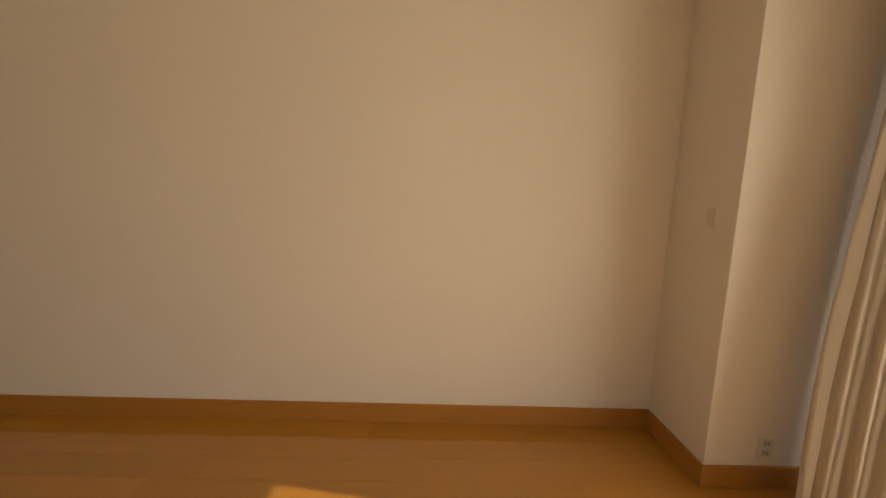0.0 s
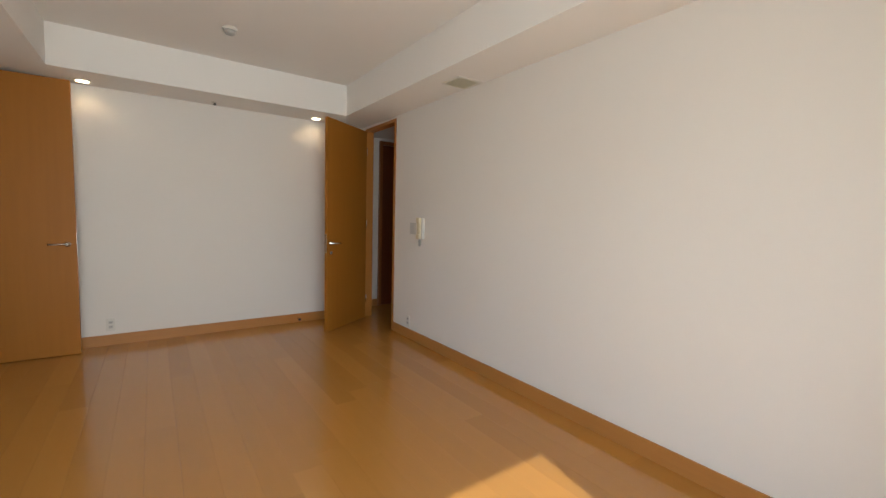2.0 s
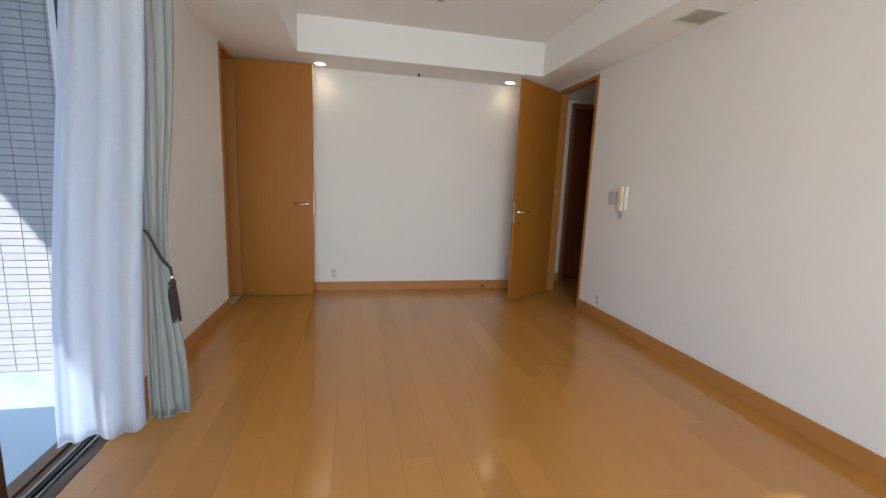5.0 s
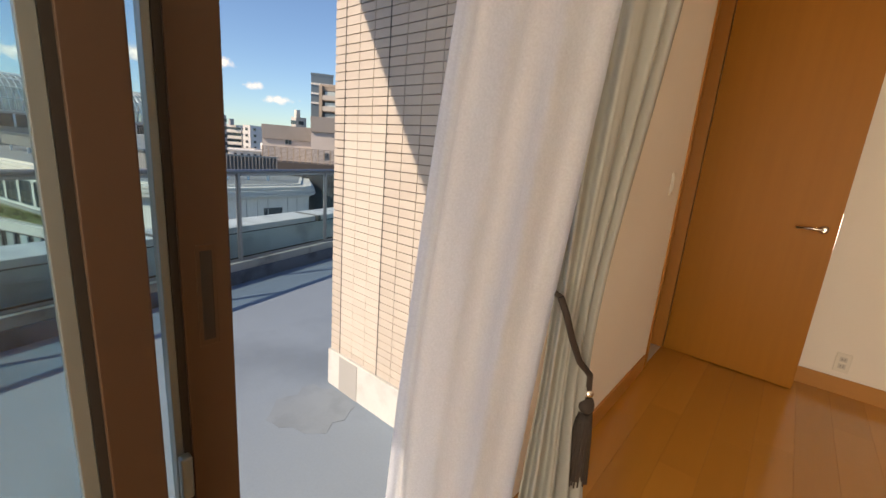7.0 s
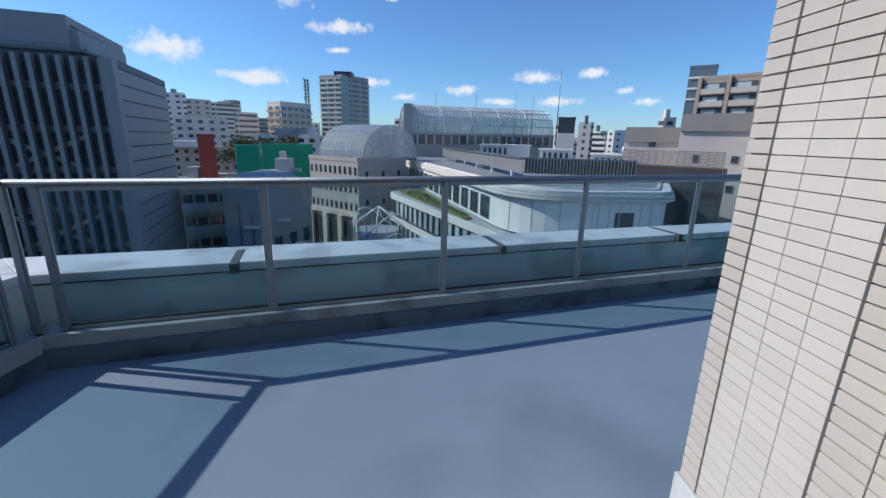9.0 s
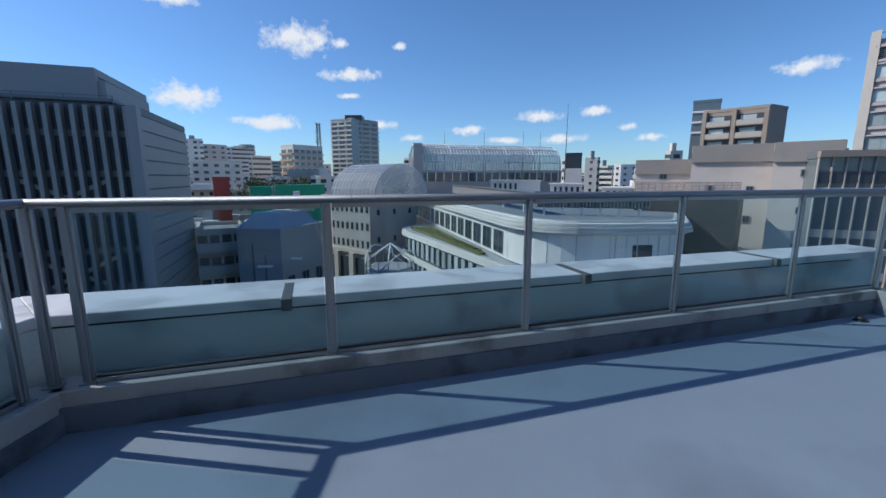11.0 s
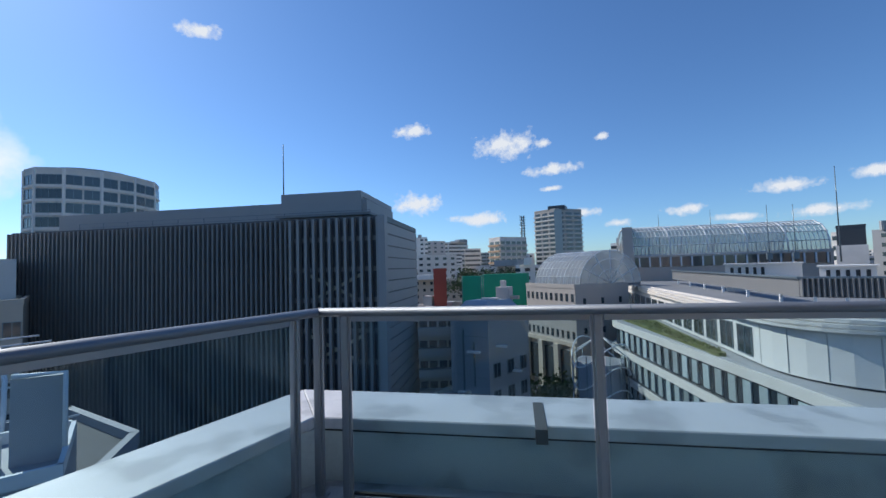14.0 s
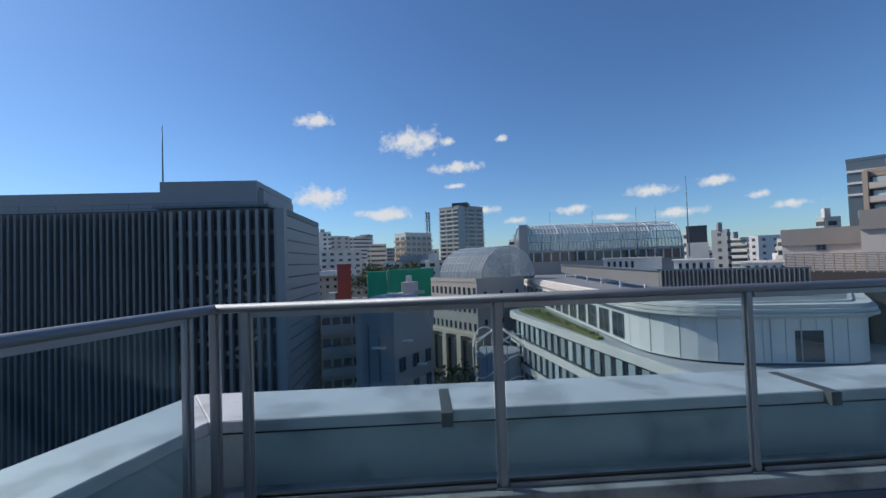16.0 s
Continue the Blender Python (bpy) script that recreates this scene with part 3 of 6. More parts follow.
rail2 = thing("curtain_rail", "slim white curtain rail above the south window", "curtain rail")
part("track", add_box(bmesh.new(), (0.15, -0.13, 2.375), (3.05, -0.11, 2.414), 0.003), PLASTIC, rail2)

tb = thing("tassel_tieback", "dark brown cord tieback with a hanging tassel", "tieback")
TX, TYY = 0.262, 3.245
part("cord", add_tube(bmesh.new(), ((0.215, 3.12, 0.985), (0.228, 3.13, 0.95), (0.242, 3.15, 0.89), (0.25, 3.19, 0.83), (0.261, 3.238, 0.785), (TX, TYY, 0.745)), 0.0072, 8), CORD, tb)
part("loop", add_tube(bmesh.new(), ((0.215, 3.12, 0.985), (0.06, 3.2, 1.0), (0.004, 3.34, 1.0)), 0.006, 8), CORD, tb)
part("bead", add_lathe(bmesh.new(), ((0.004, 0.748), (0.010, 0.743), (0.012, 0.735), (0.008, 0.727)), pose(TX, TYY, 0), 12), CHROME, tb, "small metal bead")
part("knob", add_lathe(bmesh.new(), ((0.006, 0.728), (0.014, 0.722), (0.018, 0.710), (0.018, 0.700), (0.014, 0.690)), pose(TX, TYY, 0), 14), CORD, tb, "dark thread-wound knob")
bm = add_lathe(bmesh.new(), ((0.013, 0.692), (0.019, 0.672), (0.022, 0.62), (0.026, 0.52), (0.025, 0.515)), pose(TX, TYY, 0), 14)
for k in range(30):
    a = k * 2.4
    add_tube(bm, [(TX + r * math.cos(a), TYY + r * math.sin(a), z) for r, z in ((0.015, 0.69), (0.022, 0.62), (0.027 + 0.003 * math.sin(k), 0.505 + 0.006 * math.sin(3 * k)))], 0.0022, 4)
part("tassel", bm, CORD, tb, "dark brown thread fringe")

# ---- south window, behind the camera ----
bm = bmesh.new()
for lo, hi in (((0.12, YS - 0.13, 0), (0.17, YS - 0.02, 2.30)), ((2.81, YS - 0.13, 0), (2.86, YS - 0.02, 2.30)), ((0.17, YS - 0.13, 2.25), (2.81, YS - 0.02, 2.30)), ((0.17, YS - 0.13, -0.012), (2.81, YS - 0.02, 0.04)), ((1.55, YS - 0.10, 0.04), (1.63, YS - 0.05, 2.25))):
    add_box(bm, lo, hi, 0.002)
structure("window_2", bm, BRONZE, "dark bronze south window surround")
g = part("window_2_pane", add_box(bmesh.new(), (0.17, YS - 0.085, 0.04), (2.81, YS - 0.08, 2.25)), GLASS)
tagged(g, "clear south window pane", kind="structure")
g.visible_shadow = False

# ---- terrace: deck, tiled pier, rails ----
DZ = -0.123
SW, NW = Vector((-2.46, 0.52)), Vector((-4.065, 6.25))
W = (NW - SW).normalized()
N_OUT = Vector((-W.y, W.x))
bm = add_prism(bmesh.new(), [(-0.2, 0.3), (-0.2, 6.35), (NW.x, 6.35), (SW.x - 0.05, 0.3)], -0.5, DZ)
structure("terrace_deck", bm, DECK, "blue-grey coated terrace deck")


def along(p, q, lo, hi, z0, z1, bevel=0.0, a=0.0, b=None):
    """A bar beside the line from p to q: lo to hi metres outward, from a to b along it."""
    d = (q - p).normalized()
    n = Vector((-d.y, d.x))
    b = (q - p).length if b is None else b
    m = Matrix(((d.x, n.x, 0, p.x), (d.y, n.y, 0, p.y), (0, 0, 1, 0), (0, 0, 0, 1)))
    return add_box(bmesh.new(), (a, lo, z0), (b, hi, z1), bevel, m)


SE, NE = Vector((-0.2, 0.38)), Vector((-0.2, 6.24))
LW = (NW - SW).length
for name, p, q in (("kerb_west", SW, NW), ("kerb_south", SE, SW), ("kerb_north", NW, NE)):
    structure(name, along(p, q, -0.07 if name != "kerb_south" else -0.07, 0.10, DZ - 0.05, 0.080, 0.006) if name != "kerb_south" else along(q, p, -0.10, 0.07, DZ - 0.05, 0.080, 0.006), KERB, "stained low concrete kerb under the rail")
structure("upstand_west", along(SW, NW, -0.084, -0.069, DZ - 0.02, 0.004, 0.004), UPSTAND, "coated upstand along the kerb, dirt and painted shade in its dark colour")
structure("upstand_north", along(NW, NE, -0.084, -0.069, DZ - 0.02, -0.055, 0.004), DECK, "blue-grey coated upstand along the kerb")
structure("upstand_south", along(SW, SE, 0.069, 0.084, DZ - 0.02, -0.02, 0.004), UPSTAND, "coated upstand along the kerb, dirt and painted shade in its dark colour")
structure("gutter_west", along(SW, NW, 0.095, 0.24, -0.5, 0.030, 0, -0.28), KERB, "stained gutter bed between kerb and parapet")
structure("gutter_south", along(SW, SE, -0.42, -0.095, -0.5, 0.026, 0, -0.25), KERB, "stained gutter bed between kerb and parapet")
# parapet cap outside the rails
C1, C2 = SW + N_OUT * 0.17 + Vector((0, -0.14)), NW + N_OUT * 0.17
cap_out = N_OUT * 0.36
S1 = C1 + cap_out + Vector((-0.02, -0.34))


def parapet(name, top, body):
    st = structure(name, add_prism(bmesh.new(), body, -0.9, 0.307), PARAPET, "stained concrete parapet outside the rail")
    bm = add_prism(bmesh.new(), top, 0.307, 0.369)
    bmesh.ops.bevel(bm, geom=bm.edges[:], offset=0.006, segments=1, affect="EDGES")
    part("cap", bm, CAPMAT, st, "pale grey parapet cap")
    return st


cw = parapet("parapet_west", [C1, C2 + W * 0.5, C2 + cap_out + W * 0.5, S1], [C1 + N_OUT * 0.035, C2 + W * 0.5 + N_OUT * 0.035, C2 + cap_out * 0.9 + W * 0.5, S1 - N_OUT * 0.04])
structure("parapet_corner", add_prism(bmesh.new(), [C1 + N_OUT * 0.045 + W * 0.05, C1 + Vector((0.13, -0.047)), S1 + Vector((0.13, 0.07)), S1 + W * 0.1 - N_OUT * 0.07], -0.9, 0.3065), PARAPET, "stained concrete corner of the parapet")
cs = parapet("parapet_south", [Vector((0.3, C1.y - 0.10)), Vector((C1.x, C1.y - 0.002)), S1, Vector((0.3, S1.y - 0.10))], [Vector((0.3, C1.y - 0.14)), Vector((C1.x + 0.05, C1.y - 0.04)), S1 + Vector((0.05, 0.04)), Vector((0.3, S1.y - 0.06))])
# black strip drawn in for the shade below the overhanging cap
part("drip_gap", along(C1, C2, 0.024, 0.036, 0.292, 0.3065), GASKET, cw, "black strip that paints the shade under the cap")
for s in (1.03, 3.04, 4.93):
    p = SW + W * s + N_OUT * 0.15
    part("cap_joint", add_box(bmesh.new(), (-0.028, -0.006, 0.303), (0.028, 0.383, 0.373), 0.002, Matrix.Translation((p.x, p.y, 0)) @ pose(0, 0, 0, 0, 0, math.degrees(math.atan2(W.y, W.x)))), SEALANT, cw)
part("cap_joint", add_box(bmesh.new(), (-1.47, S1.y - 0.004, 0.285), (-1.43, C1.y + 0.012, 0.375), 0.003), SEALANT, cs)


def rail_post(p, angle, label="brushed steel rail post"):
    t = thing("rail_post", label, "post", "terrace rail posts", Matrix.Translation((p.x, p.y, 0)) @ pose(0, 0, 0, 0, 0, angle))
    part("upright", add_box(bmesh.new(), (-0.019, -0.014, 0.080), (0.019, 0.014, 0.915), 0.004), STEEL, t)
    part("flange", add_box(bmesh.new(), (-0.008, -0.024, 0.080), (0.008, 0.024, 0.915), 0.003), STEEL, t)
    part("foot", add_box(bmesh.new(), (-0.03, -0.035, 0.078), (0.03, 0.035, 0.088), 0.002), STEEL, t)
    part("saddle", add_box(bmesh.new(), (-0.018, -0.012, 0.905), (0.018, 0.012, 0.93), 0.002), STEEL, t)
    return t


def handrail(p, q, label):
    t = thing("handrail", label, "handrail", "terrace handrails")
    d = (q - p).normalized()
    n = Vector((-d.y, d.x))
    bm = bmesh.new()
    rings = []
    for e in (p, q):
        rings.append([bm.verts.new((e.x + n.x * 0.034 * math.cos(a), e.y + n.y * 0.034 * math.cos(a), 0.938 + 0.021 * math.sin(a))) for a in [2 * math.pi * k / 16 for k in range(16)]])
    for k in range(16):
        f = bm.faces.new((rings[0][k], rings[0][(k + 1) % 16], rings[1][(k + 1) % 16], rings[1][k]))
        f.smooth = True
    bm.faces.new(rings[0])
    bm.faces.new(rings[1])
    part("tube", bm, RAILTUBE, t)
    run = (q - p).length
    k = 1.4
    while k < run:
        c = p + d * k
        sl = bmesh.new()
        ends = [[sl.verts.new((c.x + d.x * o + n.x * 0.0346 * math.cos(a), c.y + d.y * o + n.y * 0.0346 * math.cos(a), 0.938 + 0.0216 * math.sin(a))) for a in [2 * math.pi * j / 16 for j in range(16)]] for o in (-0.0015, 0.0015)]
        for j in range(16):
            sl.faces.new((ends[0][j], ends[0][(j + 1) % 16], ends[1][(j + 1) % 16], ends[1][j]))
        part("joint_ring", sl, GREYALU, t)
        k += 2.4
    for e in (p, q):
        part("end_cap", add_lathe(bmesh.new(), ((0.030, 0.925), (0.034, 0.938), (0.030, 0.952)), pose(e.x, e.y, 0), 14), STEEL, t)
    return t


def rail_glass(p, q, material, label, z0=0.108, z1=0.90):
    t = thing("glass_balustrade", label, "balustrade", "terrace balustrades")
    part("pane", along(p, q, -0.004, 0.004, z0, z1, 0, 0.03, (q - p).length - 0.03), material, t)
    part("bottom_channel", along(p, q, -0.016, 0.016, z0 - 0.026, z0 - 0.004, 0.002, 0.03, (q - p).length - 0.03), STEEL, t)
    part("seal", along(p, q, -0.009, 0.009, z0 - 0.004, z0 + 0.006, 0.001, 0.03, (q - p).length - 0.03), GASKET, t, "black rubber glazing seal")
    part("top_channel", along(p, q, -0.010, 0.010, z1 - 0.006, z1 + 0.02, 0.002, 0.03, (q - p).length - 0.03), STEEL, t)
    return t


ang = math.degrees(math.atan2(W.y, W.x)) + 90
stations = [0.0, 0.14, 1.268, 2.468, 3.668, 4.868, LW - 0.02]
wp = [SW + W * s for s in stations]
for p in wp:
    rail_post(p, ang)
for a, b in zip(wp[1:], wp[2:]):
    rail_glass(a, b, RAILGLASS, "clear glass rail panel in steel channels")
handrail(SW, NW, "brushed stainless handrail along the terrace edge")
sp_ = [SW.lerp(SE, (x - SW.x) / (SE.x - SW.x)) for x in (-2.32, -1.33, -0.25)]
for p in sp_:
    rail_post(p, 0)
for a, b in zip(sp_, sp_[1:]):
    rail_glass(a, b, RAILGLASS, "clear glass rail panel in steel channels")
handrail(SW, SE, "brushed stainless handrail returning to the house")
np_ = [Vector((x, 6.24)) for x in (-3.94, -3.10, -1.95, -0.8)]
for p in np_:
    rail_post(p, 0)
rail_glass(np_[0], np_[1], RAILGLASS, "half clear glass rail panel at the corner")
for a, b in zip(np_[1:], np_[2:]):
    rail_glass(a, b, FROST, "pale frosted glass screen panel between terraces")
handrail(NW, Vector((-0.2, 6.24)), "brushed stainless handrail over the frosted screens")
part_screen = thing("neighbour_screen", "pale blue-grey neighbouring terrace wall behind the rail", "screen wall")
part("panel", add_box(bmesh.new(), (-3.44, 6.62, -0.12), (0.2, 6.72, 1.19), 0.01), mat("pale_screen_paint", (0.37, 0.43, 0.47), 0.6, vary=0.06, scale=1.2, grain=30, bump=0.1), part_screen)
for x, y in ((-3.52, 4.02), (-3.90, 5.86)):
    dr = thing("floor_drain", "small black roof drain on the deck", "drain", place=pose(x + 0.12, y, DZ))
    part("flange", add_lathe(bmesh.new(), ((0.05, 0), (0.05, 0.006), (0.04, 0.010))), DARKPL, dr)
    part("strainer", add_lathe(bmesh.new(), ((0.035, 0.008), (0.03, 0.03), (0.012, 0.04))), DARKPL, dr)

# eave over the window
e0, e1 = Vector((-0.13, -1.30)), Vector((-1.66, 3.70))
bm = add_prism(bmesh.new(), [(-0.02, -1.30), (e0.x, e0.y), (e1.x, e1.y), (-1.66, 4.7), (-0.21, 4.7), (-0.21, -0.66), (-0.02, -0.66)], 2.70, 2.95)
structure("eave", bm, EAVE, "dark brown eave over the terrace window")
slab("wall_upper", (-0.2, YS - 0.14, 2.87), (4.0, 6.0, 3.0), CONCRETE, "roof slab over the room")

# tiled pier beside the window
TX0, TY, TX1 = -1.335, 3.65, -0.20
pier = structure("wall_pier", add_box(bmesh.new(), (TX0 + 0.009, TY + 0.009, 0.095), (TX1, 4.60, 2.70)), GROUT, "beige tiled pier with dark joints")
plinth = structure("plinth", add_box(bmesh.new(), (TX0 - 0.012, TY - 0.012, DZ - 0.02), (TX1, 4.61, 0.095), 0.004), PLINTH, "weathered white plinth under the tiled pier")
PW, PH = 0.1055, 0.0405
cols = [TX0] + [TX0 + 0.085 + PW * k for k in range(11)]
tile_full = mesh_of("tile", add_box(bmesh.new(), (0.0016, 0.0, 0.0022), (PW - 0.0016, 0.014, PH - 0.0022), 0.001), TILE)
tile_lime = mesh_of("tile", add_box(bmesh.new(), (0.0009, 0.0, 0.0014), (PW - 0.0009, 0.014, PH - 0.0014), 0.0008), mat("lime_bloomed_tile", (0.57, 0.52, 0.475), 0.7, vary=0.07, scale=5, grain=60, bump=0.2, random_part=0.03))
tile_corner = mesh_of("tile", add_box(bmesh.new(), (0.0, 0.0, 0.0025), (0.085 - 0.006, 0.014, PH - 0.0025), 0.0015), TILE)
rest = bmesh.new()
for c, x in enumerate(cols):
    for r in range(64):
        z = 0.098 + r * PH
        w = 0.085 if c == 0 else PW
        if x + w > TX1 + 0.02:
            continue
        if r < 34 and c < 9:
            ob = part("tile", tile_corner if c == 0 else tile_lime if c in (1, 2, 3) and 0 < r < 31 else tile_full, None, pier)
            ob.location = (x, TY, z)
        else:
            add_box(rest, (x + (0.0 if c == 0 else 0.0016), TY, z + 0.0022), (x + w - (0.006 if c == 0 else 0.0016), TY + 0.014, z + PH - 0.0022))
for r in range(64):
    for c in range(9):
        z, y = 0.098 + r * PH, TY + 0.018 + c * PW
        add_box(rest, (TX0, y, z + 0.0025), (TX0 + 0.014, y + PW - 0.006, z + PH - 0.0025))
for x in (cols[1], cols[4], cols[10]):
    part("movement_joint", add_box(bmesh.new(), (x - 0.0045, TY - 0.0008, 0.097), (x + 0.0025, TY + 0.012, 2.69)), SEALANT, pier, "dark sealant movement joint")
part("render_patch", add_box(bmesh.new(), (-1.235, TY - 0.0155, DZ - 0.01), (-1.075, TY - 0.010, 0.088), 0.001), CONCRETE, plinth, "bare grey render patch")
rp = random.Random(21)
spots = [(-1.18 + 0.21 * math.cos(a) * (0.75 + 0.35 * rp.random()), min(3.44 + 0.23 * math.sin(a) * (0.75 + 0.35 * rp.random()), 3.637)) for a in [2 * math.pi * k / 22 for k in range(22)]]
structure("deck_patch", add_prism(bmesh.new(), [Vector(p) for p in spots], DZ - 0.01, DZ + 0.0025), mat("worn_deck_concrete", (0.20, 0.25, 0.305), 0.75, vary=0.12, scale=5, grain=80, bump=0.3, stain=0.12, detail=8), "worn bare concrete patch in the deck coating")
tagged(part("tile_field", rest, TILE, pier), kind="stuff")

# ---- the city: bearings (degrees from +y towards -x) and distances from the terrace ----
EYE = Vector((-0.95, 2.0))
GROUND = -32.0


def at(bearing, dist):
    return Vector((EYE.x - dist * math.sin(radians(bearing)), EYE.y + dist * math.cos(radians(bearing))))


slab("ground", (-2600, -2600, GROUND - 1), (2600, 2600, GROUND), ASPHALT, "grey city ground far below")


def face_frame(p, q):
    """The pose of a facade from p to q: x along it, -y outward towards the terrace side."""
    d = (q - p).normalized()
    out = Vector((d.y, -d.x))
    if out.dot(EYE - p) < 0:
        p, q, d = q, p, -d
        out = -out
    return Matrix(((d.x, -out.x, 0, p.x), (d.y, -out.y, 0, p.y), (0, 0, 1, 0), (0, 0, 0, 1))), (q - p).length


window_cache = {}


def window_mesh(w, h, kind):
    key = (round(w, 2), round(h, 2), kind)
    if key not in window_cache:
        bm = bmesh.new()
        add_box(bm, (0, -0.06, 0), (w, 0.05, h))
        me = mesh_of("window", bm, WINDOWP if kind == "blind" else WINDOW)
        fm = bmesh.new()
        panes = 5 if w > 4 else 2
        bars = [((w * j / panes - 0.03, -0.09, 0), (w * j / panes + 0.03, 0.0, h)) for j in range(1, panes)]
        for lo, hi in [((-0.07, -0.10, -0.07), (w + 0.07, 0.02, 0)), ((-0.07, -0.10, h), (w + 0.07, 0.02, h + 0.07)), ((-0.07, -0.10, 0), (0, 0.02, h)), ((w, -0.10, 0), (w + 0.07, 0.02, h))] + bars:
            add_box(fm, lo, hi)
        window_cache[key] = (me, mesh_of("window_frame", fm, GREYALU))
    return window_cache[key]


def windows(parent, p, q, zs, bays, w, h, kind="dark", margin=0.0, framed=True, skip=()):
    """Rows of windows on the facade from p to q, sills at the heights zs."""
    m, length = face_frame(p, q)
    pitch = (length - 2 * margin) / bays
    pane, rim = window_mesh(w, h, kind)
    for i, z in enumerate(zs):
        for k in range(bays):
            if (i, k) in skip:
                continue
            ob = part("window", pane, None, parent)
            ob.matrix_local = m @ Matrix.Translation((margin + pitch * (k + 0.5) - w / 2, 0, z))
            if framed:
                part("window_frame", rim, None, ob)


def bands(parent, p, q, zs, height, proud, material, name="band"):
    m, length = face_frame(p, q)
    for z in zs:
        part(name, add_box(bmesh.new(), (-0.02, -proud, z), (length + 0.02, 0.02, z + height), 0, m), material, parent)


def block(name, label, pts, z1, material, category="building", z0=GROUND, roof=True, group="", roof_mat=ROOFGREY):
    t = thing(name, label, category, group)
    part("wall", add_prism(bmesh.new(), pts, z0, z1), material, t)
    if roof:
        c = sum(pts, Vector((0, 0))) / len(pts)
        ins = [c + (p - c) * 0.97 for p in pts]
        part("roof", add_prism(bmesh.new(), ins, z1 - 0.3, z1 + 0.02), roof_mat, t)
        for a, b in zip(pts, pts[1:] + pts[:1]):
            d = (b - a).normalized()
            n = Vector((-d.y, d.x))
            if n.dot(c - a) < 0:
                n = -n
            part("parapet", add_prism(bmesh.new(), [a - n * 0.08, b - n * 0.08, b + n * 0.3, a + n * 0.3], z1 - 0.15, z1 + 0.5), material, t)
    return t


def rect(p, q, depth):
    """A plan rectangle with its front from p to q and its back away from the terrace."""
    d = (q - p).normalized()
    n = Vector((-d.y, d.x))
    if n.dot(p - EYE) < 0:
        n = -n
    return [p, q, q + n * depth, p + n * depth]


def plant_box(parent, p, size, z, material=WHITEWALL, name="plant_box"):
    part(name, add_box(bmesh.new(), (p.x - size[0] / 2, p.y - size[1] / 2, z), (p.x + size[0] / 2, p.y + size[1] / 2, z + size[2]), 0.05), material, parent)


# black louvred office block
LC, LL = at(124.0, 47), at(162.3, 78)
dl = (LL - LC).normalized()
nl = Vector((dl.y, -dl.x))
if nl.dot(LC - EYE) < 0:
    nl = -nl
LR = LC + nl * 17
office = block("office_block", "dark office block behind tall grey vertical louvres", [LC, LL, LL + nl * 17, LR], 6.9, DARKCLAD)
m, length = face_frame(LC, LL)
fin_a = mesh_of("fin", add_box(bmesh.new(), (-0.11, -0.75, GROUND), (0.11, -0.10, 7.2)), LOUVRE)
fin_b = mesh_of("fin", add_box(bmesh.new(), (-0.16, -0.85, GROUND), (0.16, -0.10, 7.2)), mat("pale_louvre", (0.29, 0.285, 0.28), 0.4, metal=0.3, vary=0.06, scale=0.4, grain=6, bump=0.05))
flip = (m @ Vector((0, 0, 0))).xy
near0 = (flip - LC).length < 1
x = 0.3
while x < length:
    s = x if near0 else length - x
    wide = s < 11.5
    ob = part("fin", fin_b if wide else fin_a, None, office)
    ob.matrix_local = m @ Matrix.Translation((x, 0, 0))
    x += 0.95 if wide else 0.62
for k in range(10):
    z = 4.6 - k * 3.5
    part("floor_band", add_box(bmesh.new(), (0, -0.07, z), (length, 0.02, z + 0.55), 0, m), LOUVRE, office)
for k in range(8):
    z = 2.2 - k * 3.5
    xa = (length - 9.5) if not near0 else 2.5
    part("stair_flight", add_box(bmesh.new(), (0, -0.05, -0.18), (7.4, 0.0, 0.18), 0, m @ pose(xa, 0, z - 1.2, 0, -26 if k % 2 else 26, 0)), mat("stair_light", (0.5, 0.47, 0.38), 0.6), office)
ms, ls = face_frame(LC, LR)
for k in range(26):
    z = 6.6 - k * 1.35
    part("side_panel", add_box(bmesh.new(), (0.15, -0.14, z - 1.20), (ls - 0.1, 0.02, z), 0, ms), mat("side_cladding", (0.33, 0.325, 0.32), 0.5, metal=0.0, vary=0.06, scale=0.3, grain=4, bump=0.05) if k == 0 else bpy.data.materials["side_cladding"], office)
part("corner_mullion", add_prism(bmesh.new(), [LC + dl * -0.3 - nl * 0.9, LC + dl * 0.5 - nl * 0.9, LC + dl * 0.5 + nl * 0.3, LC - dl * 0.3 + nl * 0.3], GROUND, 7.3), bpy.data.materials["side_cladding"], office)
part("roof_storey", add_prism(bmesh.new(), [LC + dl * 3 + nl * 3, LC + dl * 47 + nl * 3, LC + dl * 47 + nl * 15, LC + dl * 3 + nl * 15], 7.3, 9.9), bpy.data.materials["side_cladding"], office)
part("penthouse", add_prism(bmesh.new(), [LC + dl * 3.6 + nl * 2.6, LC + dl * 14 + nl * 2.6, LC + dl * 14 + nl * 16.6, LC + dl * 3.6 + nl * 16.6], 7.3, 10.95), bpy.data.materials["side_cladding"], office)
part("roof_ledge", add_prism(bmesh.new(), [LC + dl * 2.2 + nl * 1.6, LC + dl * 14.2 + nl * 1.6, LC + dl * 14.2 + nl * 16.9, LC + dl * 2.2 + nl * 16.9], 7.9, 8.15), LOUVRE, office)
for k in range(3):
    e0, e1 = LC + dl * 3.55 + nl * 3.2, LC + dl * 3.55 + nl * 16.2
    part("seam", add_tube(bmesh.new(), ((e0.x, e0.y, 8.6 + 0.8 * k), (e1.x, e1.y, 8.6 + 0.8 * k)), 0.05, 4), DARKCLAD, office)
